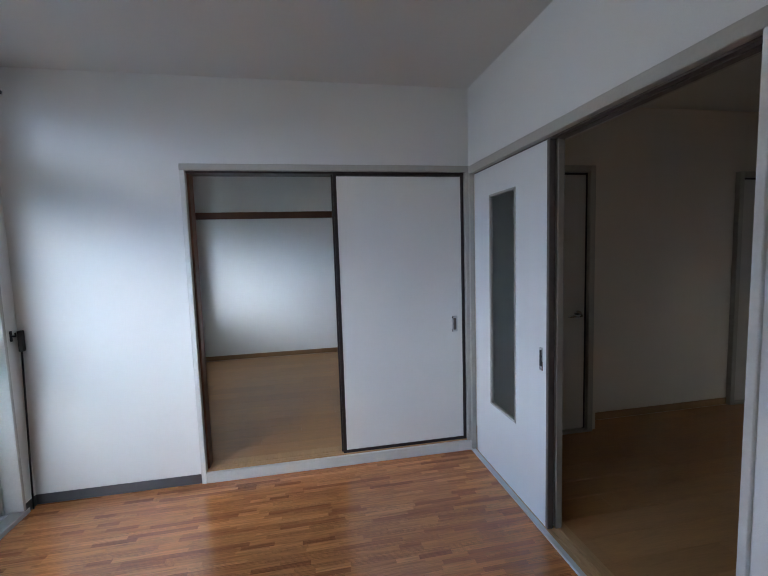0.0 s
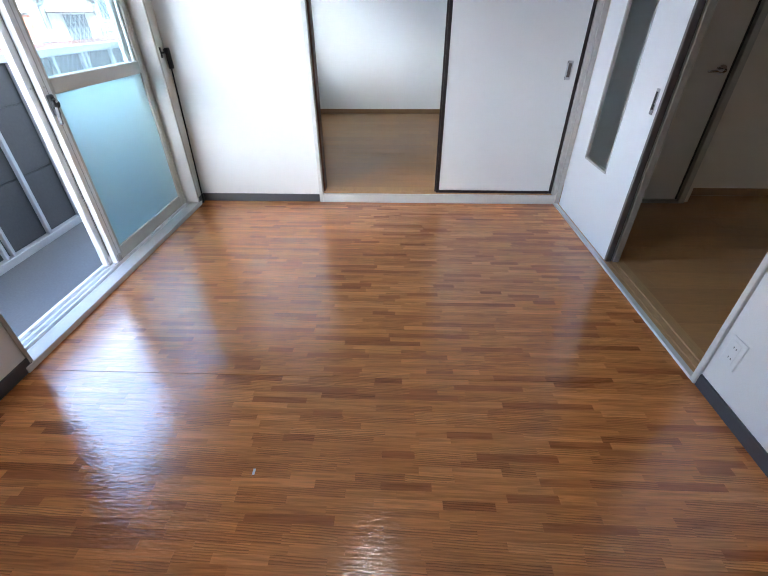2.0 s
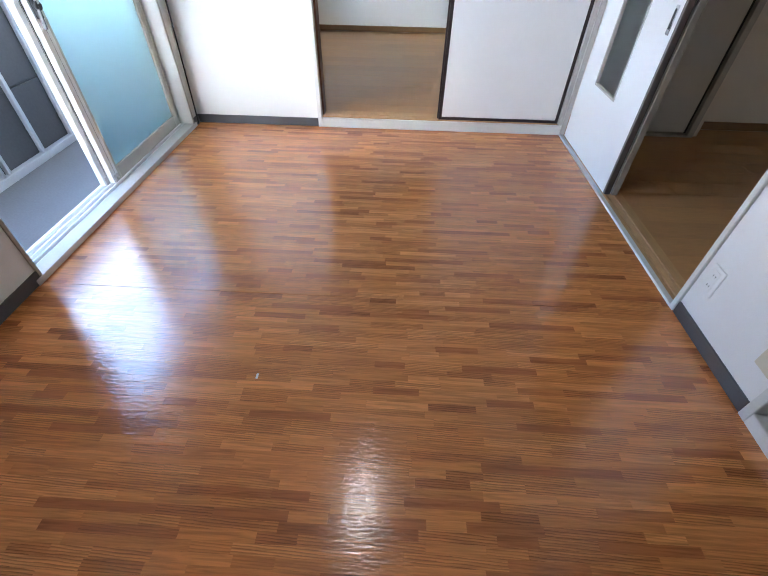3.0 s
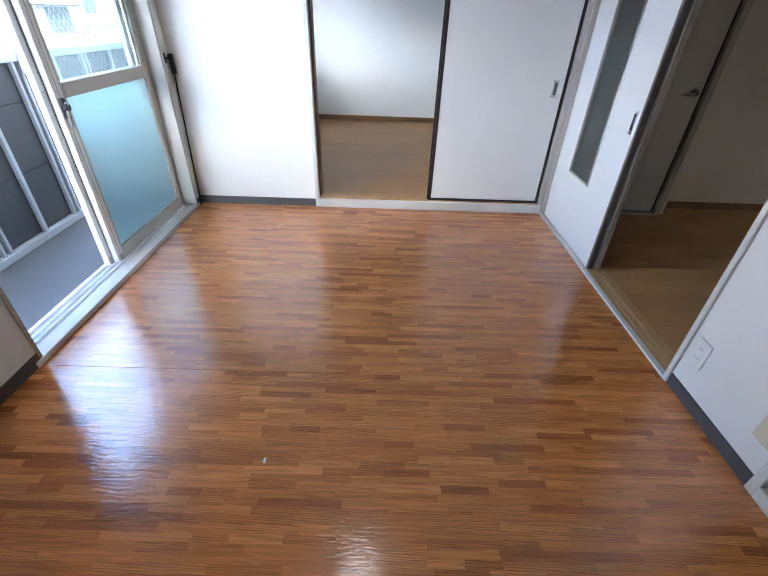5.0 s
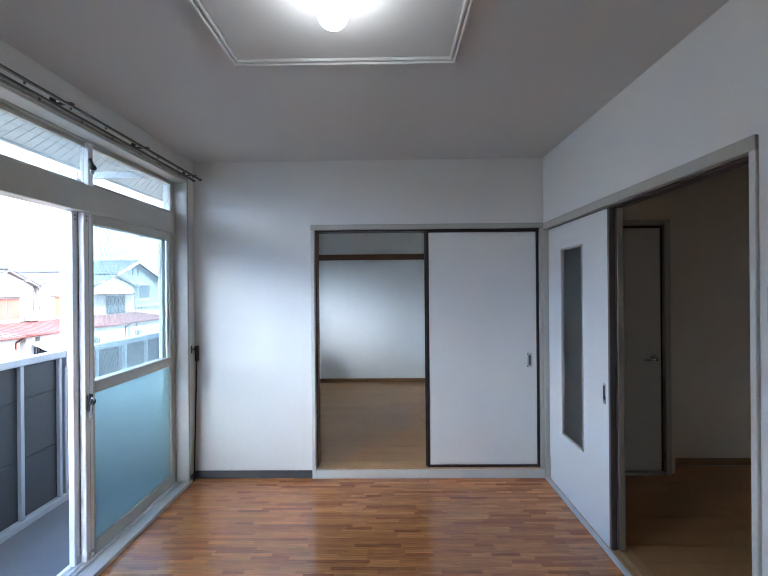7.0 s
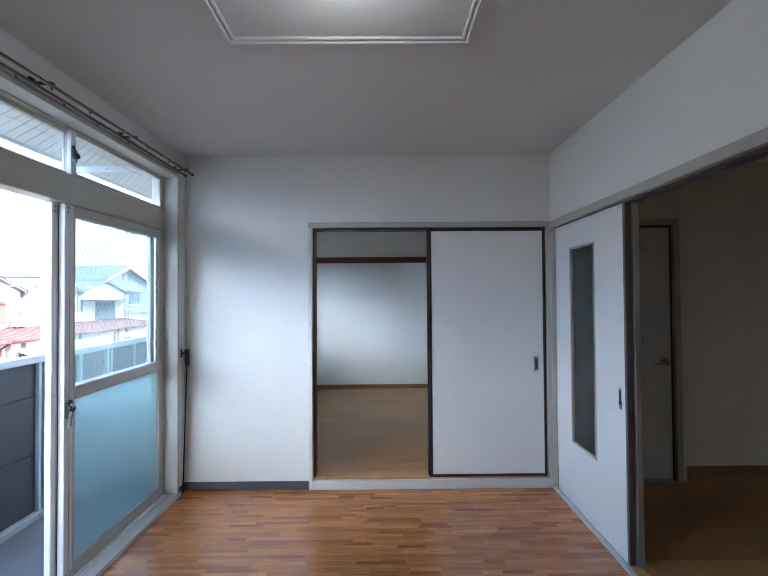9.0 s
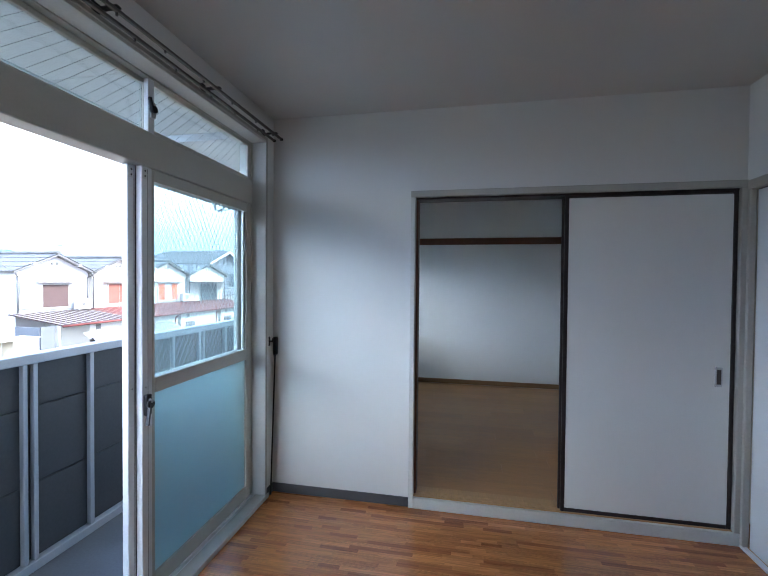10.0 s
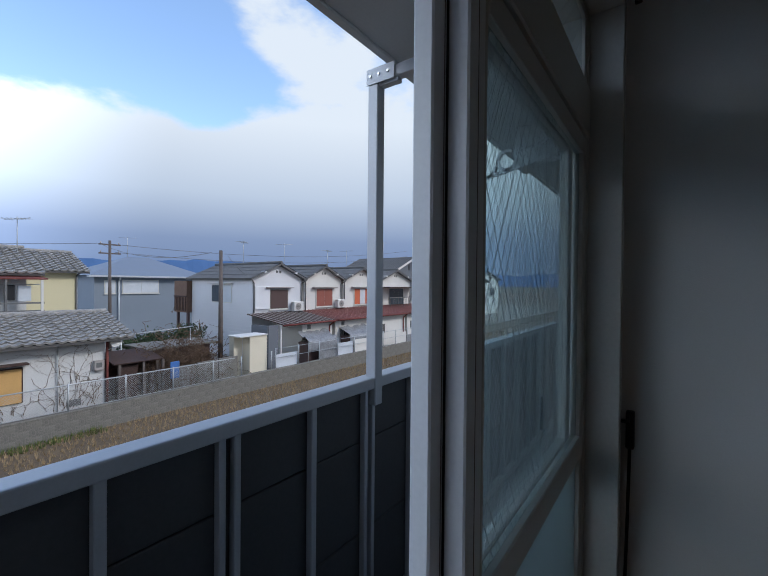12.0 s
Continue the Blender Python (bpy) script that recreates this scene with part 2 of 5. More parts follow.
BLACKM = material("blackened_metal", (0.03, 0.03, 0.032), 0.35, 0.6, vary=0.15, scale=12, fine=90, bump=0.03)
RAILM = material("dark_bronze_rail", (0.11, 0.10, 0.095), 0.35, 0.5, vary=0.15, scale=12, fine=90, bump=0.03)
WIREG = material("set_wire", (0.34, 0.38, 0.39), 0.4, 0.3, vary=0.1, scale=12, fine=90, bump=0.0)
BLACKP = material("black_plastic", (0.015, 0.015, 0.017), 0.4, vary=0.1, scale=12, fine=90, bump=0.03)
PLATE = material("white_plastic", (0.74, 0.74, 0.72), 0.35, vary=0.03, scale=9, fine=90, bump=0.02)
CREAM = material("cream_plastic", (0.62, 0.55, 0.40), 0.4, vary=0.04, scale=9, fine=90, bump=0.02)
MOULD = material("white_moulding", (0.72, 0.71, 0.68), 0.45, vary=0.03, scale=9, fine=90, bump=0.03)
SOFFIT = material("pale_soffit", (0.55, 0.56, 0.56), 0.6, vary=0.05, scale=3, fine=80, bump=0.08)
SHELL = material("rendered_wall", (0.55, 0.54, 0.51), 0.8, vary=0.08, scale=2, fine=90, bump=0.3)
CLEAR = glass("clear_glass", (0.84, 0.96, 0.97), 0.0, dust=0.008)
FROST = glass("frosted_glass", (0.62, 0.86, 0.90), 0.42, 0.25)
# warm tint colours the daylight of the added kitchen window
WARMFROST = glass("warm_fill_glass", (0.93, 0.88, 0.80), 0.5, 0.25)
GREYGLASS = glass("grey_figured_glass", (0.42, 0.46, 0.46), 0.35, 0.25)
STRIP_ONE = strip_material("oak_strip_piece", "ShaderNodeObjectInfo", "Random")
STRIP_ALL = strip_material("oak_strip", "ShaderNodeNewGeometry", "Random Per Island")
LAMP = bpy.data.materials.new("lit_globe")
LAMP.use_nodes = True
LAMP.node_tree.nodes["Principled BSDF"].inputs["Emission Color"].default_value = (0.95, 0.98, 1.0, 1)
LAMP.node_tree.nodes["Principled BSDF"].inputs["Emission Strength"].default_value = LAMP_STRENGTH

# ---- mesh helpers ----
ORIGIN = {}


def box(bm, x0, x1, y0, y1, z0, z1, bevel=0.0, seg=1):
    vs = [bm.verts.new((x, y, z)) for z in (z0, z1) for x, y in ((x0, y0), (x1, y0), (x1, y1), (x0, y1))]
    fs = [bm.faces.new([vs[i] for i in f]) for f in ((3, 2, 1, 0), (4, 5, 6, 7), (0, 1, 5, 4), (1, 2, 6, 5), (2, 3, 7, 6), (3, 0, 4, 7))]
    if bevel:
        bmesh.ops.bevel(bm, geom=list({e for f in fs for e in f.edges}), offset=bevel, segments=seg, affect="EDGES", profile=0.5)
    return bm


def beam(bm, p, q, w, h=None, up=(0, 0, 1)):
    """A bar of w by h from p to q."""
    p, q, h = Vector(p), Vector(q), h or w
    d = (q - p).normalized()
    s = d.cross(Vector(up))
    s = s.normalized() if s.length > 1e-4 else Vector((1, 0, 0))
    u = s.cross(d)
    vs = [bm.verts.new(o + s * a * w / 2 + u * b * h / 2) for o in (p, q) for a, b in ((-1, -1), (1, -1), (1, 1), (-1, 1))]
    for f in ((3, 2, 1, 0), (4, 5, 6, 7), (0, 1, 5, 4), (1, 2, 6, 5), (2, 3, 7, 6), (3, 0, 4, 7)):
        bm.faces.new([vs[i] for i in f])
    return bm


def tube(bm, p, q, r, r2=None, seg=10):
    p, q = Vector(p), Vector(q)
    r2 = r if r2 is None else r2
    turn = (q - p).to_track_quat("Z", "Y").to_matrix()
    rings = [[bm.verts.new(o + turn @ Vector((math.cos(a) * k, math.sin(a) * k, 0))) for a in [2 * math.pi * i / seg for i in range(seg)]] for o, k in ((p, r), (q, r2))]
    for i in range(seg):
        f = bm.faces.new((rings[0][i], rings[0][(i + 1) % seg], rings[1][(i + 1) % seg], rings[1][i]))
        f.smooth = True
    bm.faces.new(rings[0][::-1])
    bm.faces.new(rings[1])
    return bm


def B(*boxes, bevel=0.0, seg=1):
    bm = bmesh.new()
    for b in boxes:
        box(bm, *b, bevel=bevel, seg=seg)
    return bm


def mesh_of(name, bm, mat):
    me = bpy.data.meshes.new(name)
    bmesh.ops.recalc_face_normals(bm, faces=bm.faces)
    bm.to_mesh(me)
    bm.free()
    me.materials.append(mat)
    return me


def thing(name, at, label, category, group="", kind=""):
    ob = new(name)
    ob.empty_display_size = 0.05
    ob.location = at
    ORIGIN[ob] = Vector(at)
    return tagged(ob, label, category, group, kind)


def part(name, bm, mat, parent, label=""):
    ob = new(name, mesh_of(name, bm, mat))
    ob.parent = parent
    ob.location = -ORIGIN[parent]
    ORIGIN[ob] = Vector((0, 0, 0))
    return tagged(ob, label)


def solo(name, bm, mat, label, category, kind="", group=""):
    ob = new(name, mesh_of(name, bm, mat))
    ORIGIN[ob] = Vector((0, 0, 0))
    return tagged(ob, label, category, group, kind)


# ---- the plan ----
XL, XR, YB, YF, H = -1.49, 1.25, 2.85, -1.05, 2.485
XO = -1.66
WY0, WY1 = 1.035, 2.737

# ---- structure ----
floor = solo("floor", B((XL - 0.01, XR + 0.01, YF, YB + 0.01, -0.06, -0.004)), VINYL, "embossed oak strip sheet floor", "floor", "structure")
solo("ceiling", B((XL, XR, YF, YB, H, H + 0.15)), CEIL, "off-white papered ceiling", "ceiling", "structure")
solo("wall_north", B((XL - 0.17, -0.56, YB, YB + 0.12, -0.1, 2.7), (-0.56, XR + 0.12, YB, YB + 0.12, 1.975, 2.7)), PAPER, "white papered wall above sliding panels", "wall", "structure")
solo("wall_east", B((XR, XR + 0.12, 0.545, 1.02, -0.1, 2.7), (XR, XR + 0.12, 1.02, YB, 1.97, 2.7), (XR, XR + 0.12, -0.40, 0.545, 1.97, 2.7), (XR, XR + 0.12, YF, -0.40, -0.1, 2.7)), PAPER,
     "white papered wall with sliding door opening", "wall", "structure")
solo("wall_west", B((XO, XL, YF, WY0, -0.1, 2.7), (XO, XL, WY1, YB, -0.1, 2.7), (XO, XL, WY0, WY1, 2.315, 2.7)), PAPER, "white papered wall with balcony window", "wall", "structure")
solo("wall_south", B((XO, XR + 0.12, YF - 0.12, YF, -0.1, 2.7)), PAPER, "plain white papered wall", "wall", "structure")
base = solo("baseboard", B((XL + 0.0, -0.565, YB - 0.008, YB, 0, 0.06), (XR - 0.008, XR, 0.548, 1.018, 0, 0.06), (XL, XL + 0.008, YF, WY0 - 0.002, 0, 0.06), (XL, XL + 0.008, WY1 + 0.002, YB - 0.008, 0, 0.06),
                           (XL, XR, YF, YF + 0.008, 0, 0.06), (XR - 0.008, XR, YF, -0.405, 0, 0.06), bevel=0.002), VINYL, "dark grey vinyl skirting strip", "baseboard", "structure")

# the next room behind the sliding panels
R2 = 0.075
solo("wall_room_2_north", B((-1.66, 2.7, 5.72, 5.84, -0.1, 2.7)), PAPER, "white papered far wall", "wall", "structure")
solo("wall_room_2_west", B((XO, XL, 2.97, 3.9, -0.1, 2.7), (XO, XL, 5.25, 5.72, -0.1, 2.7), (XO, XL, 3.9, 5.25, 1.95, 2.7), (XO, XL, 3.9, 5.25, -0.1, 0.9), (XL, -1.2, 5.5, 5.72, 0, 2.7)), PAPER, "white papered wall with window", "wall", "structure")
solo("wall_room_2_east", B((1.45, 1.57, 3.17, 5.72, -0.1, 2.7)), PAPER, "plain white papered wall", "wall", "structure")
solo("ceiling_room_2", B((XL, 1.6, 2.97, 5.72, 2.45, 2.6)), CEIL, "off-white papered ceiling", "ceiling", "structure")
floor2 = solo("floor_room_2", B((XL, 1.45, 2.96, 5.72, -0.1, R2 - 0.012)), OAKBASE, "light oak board floor", "floor", "structure")
solo("baseboard_room_2", B((-1.2, 1.45, 5.71, 5.72, R2, R2 + 0.06), bevel=0.003), OAKBASE, "light oak skirting", "baseboard", "structure")
solo("picture_rail", B((-1.2, 1.45, 5.695, 5.72, 1.9, 1.985), bevel=0.004), BROWN, "dark brown wooden rail along wall", "rail", "structure")
win2 = thing("window_2", (XO, 4.35, 0), "aluminium framed window in next room", "window", kind="structure")
part("window_frame", B((-1.64, -1.52, 3.9, 3.95, 0.9, 1.95), (-1.64, -1.52, 5.2, 5.25, 0.9, 1.95), (-1.64, -1.52, 3.95, 5.2, 1.9, 1.95), (-1.64, -1.52, 3.95, 5.2, 0.9, 0.96), (-1.61, -1.55, 4.55, 4.6, 0.96, 1.9)), ALU, win2)
for a, b in ((3.95, 4.55), (4.6, 5.2)):
    pane = part("pane", B((-1.583, -1.578, a, b, 0.96, 1.9)), CLEAR, win2)
    pane.visible_shadow = False

# kitchen beyond the sliding door
solo("wall_kitchen_north", B((2.29, 5.2, 3.05, 3.17, -0.1, 2.7), (1.37, 2.29, 2.90, 3.17, 1.985, 2.7), (1.37, 1.42, 2.90, 3.17, -0.1, 1.985), (2.25, 2.29, 2.90, 3.17, -0.1, 1.985), (1.42, 2.25, 3.03, 3.17, -0.1, 1.985)),
     KPAPER, "beige papered kitchen wall", "wall", "structure")
solo("wall_kitchen_east", B((5.08, 5.2, -1.2, 3.05, -0.1, 2.7)), KPAPER, "plain beige papered wall", "wall", "structure")
# opening added in this unseen wall to let daylight into the kitchen
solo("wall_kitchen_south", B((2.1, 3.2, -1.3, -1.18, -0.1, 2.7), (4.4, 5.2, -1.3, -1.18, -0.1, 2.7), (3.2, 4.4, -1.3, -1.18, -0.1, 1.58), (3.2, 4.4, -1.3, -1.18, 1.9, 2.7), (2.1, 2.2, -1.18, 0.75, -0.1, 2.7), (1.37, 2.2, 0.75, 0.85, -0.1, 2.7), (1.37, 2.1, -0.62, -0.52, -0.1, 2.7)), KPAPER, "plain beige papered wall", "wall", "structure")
# unseen window, added only to brighten the kitchen
kw = thing("kitchen_fill_window", (3.8, -1.24, 1.58), "unseen frosted window added to brighten kitchen", "window", kind="structure")
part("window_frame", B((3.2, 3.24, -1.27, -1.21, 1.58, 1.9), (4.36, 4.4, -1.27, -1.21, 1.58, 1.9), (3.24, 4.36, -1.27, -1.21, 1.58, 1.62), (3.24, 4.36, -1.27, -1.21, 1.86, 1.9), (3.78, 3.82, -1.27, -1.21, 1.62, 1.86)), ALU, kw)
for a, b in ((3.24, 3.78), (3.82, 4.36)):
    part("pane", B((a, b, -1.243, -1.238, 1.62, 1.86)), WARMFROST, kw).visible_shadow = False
solo("ceiling_kitchen", B((1.25, 5.2, -1.3, 3.05, 2.486, 2.6)), CEIL, "off-white papered ceiling", "ceiling", "structure")
kfloor = solo("floor_kitchen", B((1.36, 5.08, -1.2, 3.05, -0.1, -0.012)), OAKBASE, "light oak board floor", "floor", "structure")
solo("baseboard_kitchen", B((2.292, 3.70, 3.04, 3.05, 0, 0.06), bevel=0.003), OAKBASE, "light brown wooden skirting", "baseboard", "structure")
# unseen slab over the ceilings, added so sun cannot leak in
solo("sun_block_slab", B((-1.66, 5.3, -1.4, 5.9, 2.7, 2.9)), SHELL, "unseen slab added above to keep sun out of rooms", "roof", "structure")
solo("wall_outer", B((XO - 0.02, XO, -6.0, WY0 - 0.05, -3.3, 2.9), (XO - 0.02, XO, WY0 - 0.05, WY1 + 0.05, 2.36, 2.9), (XO - 0.02, XO, WY1 + 0.05, 3.9, -3.3, 2.9), (XO - 0.02, XO, 3.9, 5.25, 1.95, 2.9), (XO - 0.02, XO, 5.25, 8, -3.3, 2.9),
                    (XO - 0.02, XO, WY0 - 0.05, WY1 + 0.05, -3.3, -0.05), (XO - 0.02, XO, 3.9, 5.25, -3.3, 0.9)), SHELL, "rendered outer wall of the flats", "wall", "structure")

# ---- trim round the openings ----
tr = thing("trim_north", (0.3, YB, 0), "greige painted frame round sliding panels", "door frame", kind="structure")
part("lintel", B((-0.565, 1.245, YB - 0.02, YB + 0.12, 1.94, 1.98), bevel=0.003), TRIM, tr)
part("jamb", B((-0.565, -0.535, YB - 0.02, YB + 0.12, 0.0, 1.94), bevel=0.003), SILLW, tr)
part("jamb", B((1.215, 1.245, YB - 0.02, YB + 0.10, 0.07, 1.94), bevel=0.003), TRIM, tr)
part("inner_stop", B((-0.535, -0.522, YB + 0.02, YB + 0.11, 0.078, 1.94)), BROWN, tr, "brown wooden stop strip")
part("head_track", B((-0.535, 1.215, YB + 0.004, YB + 0.11, 1.928, 1.94)), LACQUER, tr, "dark lacquered head track")
part("step", B((-0.535, 1.245, YB - 0.02, YB + 0.002, 0.0, 0.068), bevel=0.003), SILLW, tr, "pale painted low step")
part("sill_track", B((-0.535, 1.215, YB + 0.002, YB + 0.016, 0.0, 0.075), (-0.535, 1.215, YB + 0.022, YB + 0.048, 0.0, 0.075), (-0.535, 1.215, YB + 0.054, YB + 0.12, 0.0, 0.075), (-0.535, 1.215, YB + 0.016, YB + 0.054, 0.0, 0.068)),
     TRACK, tr, "pale wooden sill with two grooves")


def sliding_panel(x0, x1, y0, y1, z0, z1, label):
    p = thing("sliding_panel", ((x0 + x1) / 2, (y0 + y1) / 2, z0), label, "sliding door", "sliding panels")
    e = 0.022
    part("paper_face", B((x0 + e, x1 - e, y0 + 0.004, y1 - 0.002, z0 + e, z1 - e)), FUSUMA, p)
    part("stile", B((x0, x0 + e, y0, y1, z0, z1), bevel=0.003), LACQUER, p, "black lacquered edge")
    part("stile", B((x1 - e, x1, y0, y1, z0, z1), bevel=0.003), LACQUER, p, "black lacquered edge")
    part("rail", B((x0 + e, x1 - e, y0, y1, z0, z0 + 0.02), bevel=0.003), LACQUER, p)
    part("rail", B((x0 + e, x1 - e, y0, y1, z1 - 0.016, z1), bevel=0.003), LACQUER, p)
    return p


pn = sliding_panel(0.335, 1.213, YB + 0.002, YB + 0.020, 0.076, 1.934, "white paper sliding panel with black lacquered edges")
pull = part("pull", B((1.118, 1.156, YB + 0.001, YB + 0.008, 0.857, 0.967), bevel=0.003), CHROME, pn, "grey metal recessed pull")
# raised dark patch painted as the shade inside the pull's hollow
part("recess_shade", B((1.127, 1.147, YB - 0.0005, YB + 0.004, 0.872, 0.952)), DARKEDGE, pull)
sliding_panel(0.325, 1.20, YB + 0.026, YB + 0.044, 0.076, 1.934, "white paper sliding panel pushed behind the other")

te = thing("trim_east", (XR, 1.9, 0), "greige frame round kitchen sliding door", "door frame", kind="structure")
part("lintel", B((XR - 0.012, XR + 0.13, 1.02, YB - 0.02, 1.925, 1.975), bevel=0.003), TRIM, te)
part("jamb", B((XR - 0.012, XR + 0.13, 1.02, 1.046, 0.0, 1.925), bevel=0.003), SILLW, te)
# dark raised strip stands for the shade in a jamb groove
part("jamb_groove_shade", B((XR + 0.03, XR + 0.10, 1.046, 1.050, 0.016, 1.92)), DARKEDGE, te)
part("jamb", B((XR - 0.012, XR + 0.02, YB - 0.045, YB - 0.022, 0.016, 1.925), bevel=0.003), TRIM, te)
# two dark raised strips paint the shade of the head grooves
part("head_groove_shade", B((XR + 0.022, XR + 0.05, 1.046, YB - 0.05, 1.917, 1.925), (XR + 0.06, XR + 0.095, 1.046, YB - 0.05, 1.917, 1.925)), DARKEDGE, te)
part("threshold_edge", B((XR - 0.012, XR + 0.016, 1.046, YB - 0.02, 0.0, 0.014), bevel=0.002), SILLW, te, "pale threshold edge")
part("threshold", B((XR + 0.016, XR + 0.03, 1.046, YB, -0.01, 0.012), (XR + 0.042, XR + 0.068, 1.046, YB, -0.01, 0.012), (XR + 0.082, XR + 0.13, 1.046, YB, -0.01, 0.012), (XR + 0.016, XR + 0.1, 1.046, YB, -0.012, 0.004)),
     TRACK, te, "pale wooden threshold with two grooves")


def glazed_door(x, y0, y1, label, edge_mat):
    """White sliding door with a tall narrow figured-glass light."""
    z0, z1, g = 0.014, 1.918, (2.275 - 1.95 + y0, 2.565 - 1.95 + y0, 0.445, 1.738)
    d = thing("sliding_door", (x + 0.015, (y0 + y1) / 2, z0), label, "sliding door", "kitchen sliding doors")
    e = 0.014
    part("leaf", B((x, x + 0.03, y0 + 0.02, g[0] - e, z0, z1), (x, x + 0.03, g[1] + e, y1, z0, z1), (x, x + 0.03, g[0] - e, g[1] + e, z0, g[2] - e), (x, x + 0.03, g[0] - e, g[1] + e, g[3] + e, z1)), DOORWHITE, d)
    part("edge_strip", B((x - 0.002, x + 0.032, y0, y0 + 0.02, z0, z1), bevel=0.002), edge_mat, d, "greyish leading edge")
    bead = bmesh.new()
    for a in ((g[0] - e, g[0], g[2] - e, g[3] + e), (g[1], g[1] + e, g[2] - e, g[3] + e), (g[0], g[1], g[2] - e, g[2]), (g[0], g[1], g[3], g[3] + e)):
        box(bead, x - 0.005, x + 0.035, a[0], a[1], a[2], a[3], bevel=0.002)
    fr = part("glazing_bead", bead, TRIM, d, "grey-beige glazing bead")
    part("pane", B((x + 0.012, x + 0.017, g[0], g[1], g[2], g[3])), GREYGLASS, d, "dim grey figured glass")
    pl = part("pull", B((x - 0.003, x + 0.004, y0 + 0.05, y0 + 0.078, 0.812, 0.928), bevel=0.002), CHROME, d, "metal recessed pull")
    # black raised patch in place of the pull's shaded hollow
    part("recess_shade", B((x - 0.0045, x + 0.002, y0 + 0.056, y0 + 0.072, 0.835, 0.915)), BLACKM, pl)
    return d


glazed_door(XR + 0.021, 1.95, YB - 0.05, "white sliding door with tall grey glass light", DARKEDGE)
glazed_door(XR + 0.063, 1.944, YB - 0.056, "white sliding door stacked behind its twin", EDGE2)


def hinged_door(x0, x1, y, z1, label, lever):
    d = thing("door_1" if lever else "door_2", ((x0 + x1) / 2, y, 0), label, "door", kind="structure")
    part("door_frame", B((x0 - 0.045, x0, y - 0.03, y + 0.12, 0, z1 + 0.045), (x1, x1 + 0.045, y - 0.03, y + 0.12, 0, z1 + 0.045), (x0, x1, y - 0.03, y + 0.12, z1, z1 + 0.045), (x0, x1, y - 0.03, y + 0.1, 0, 0.02), bevel=0.003), KTRIM, d)
    # near-black strips beside and above the leaf stand for shade in the gap
    part("gap_shade", B((x1 - 0.016, x1, y + 0.004, y + 0.03, 0.02, z1), (x0, x1 - 0.016, y + 0.004, y + 0.03, z1 - 0.016, z1)), LACQUER, d, "dark strip painted as shade in door gap")
    part("leaf", B((x0 + 0.004, x1 - 0.018, y - 0.002, y + 0.034, 0.026, z1 - 0.018), bevel=0.002), KDOOR, d)
    if lever:
        h = part("door_handle", tube(bmesh.new(), (x1 - 0.075, y - 0.002, 0.91), (x1 - 0.075, y - 0.014, 0.91), 0.03, seg=20), CHROME, d, "dull metal lever handle")
        bm = tube(bmesh.new(), (x1 - 0.075, y - 0.014, 0.91), (x1 - 0.075, y - 0.05, 0.91), 0.010)
        tube(bm, (x1 - 0.070, y - 0.048, 0.91), (x1 - 0.18, y - 0.048, 0.905), 0.009, 0.007)
        part("lever", bm, CHROME, h)
    return d


KTRIM = material("beige_frame_paint", (0.40, 0.36, 0.30), 0.45, vary=0.05, scale=6, fine=90, bump=0.04)
KDOOR = material("beige_door_sheet", (0.56, 0.52, 0.46), 0.5, vary=0.03, scale=3, fine=120, bump=0.05)
hinged_door(1.45, 2.20, 2.90, 1.955, "closed beige flush door with lever handle", True)
hinged_door(3.75, 4.45, 3.04, 1.95, "closed beige flush door in kitchen", False)

# closet opening in the east wall, near the south end
cl = thing("trim_closet", (XR, 0.1, 0), "pale painted frame of closet opening", "door frame", kind="structure")
part("jamb", B((XR - 0.012, XR + 0.12, 0.51, 0.545, 0.0, 1.97), bevel=0.003), SILLW, cl)
part("jamb", B((XR - 0.012, XR + 0.12, -0.40, -0.365, 0.0, 1.97), bevel=0.003), SILLW, cl)
part("lintel", B((XR - 0.012, XR + 0.12, -0.365, 0.51, 1.93, 1.97), bevel=0.003), TRIM, cl)
part("step", B((XR - 0.012, XR + 0.12, -0.365, 0.51, 0.0, 0.055), bevel=0.003), SILLW, cl)
solo("closet_floor", B((XR + 0.12, 2.1, -0.52, 0.75, -0.1, 0.05)), BROWN, "brown board closet floor", "floor", "structure")

# ---- balcony window ----
w1 = thing("window_1", (-1.6, 1.9, 0), "cream aluminium balcony window with sliding glass doors", "window", kind="structure")
part("window_frame", B((-1.66, -1.578, WY0, WY0 + 0.02, 0.03, 2.315), (-1.66, -1.578, WY1 - 0.02, WY1, 0.03, 2.315), (-1.66, -1.578, WY0 + 0.02, WY1 - 0.02, 2.29, 2.315), bevel=0.002), ALU, w1)
part("transom_bar", B((-1.66, -1.572, WY0 + 0.02, WY1 - 0.02, 1.905, 2.055), bevel=0.004), ALU, w1)
part("reveal", B((-1.578, XL + 0.006, WY0, WY0 + 0.006, 0.03, 2.30), (-1.578, XL + 0.006, WY1 - 0.006, WY1, 0.03, 2.30), (-1.578, XL + 0.006, WY0 + 0.006, WY1 - 0.006, 2.295, 2.312), bevel=0.002), SILLW, w1)
part("casing", B((XL, XL + 0.009, WY1 - 0.004, WY1 + 0.014, 0.03, 2.33), (XL, XL + 0.009, WY0 - 0.014, WY0 + 0.004, 0.03, 2.33), (XL, XL + 0.009, WY0 + 0.004, WY1 - 0.004, 2.312, 2.33), bevel=0.002), TRIM, w1)
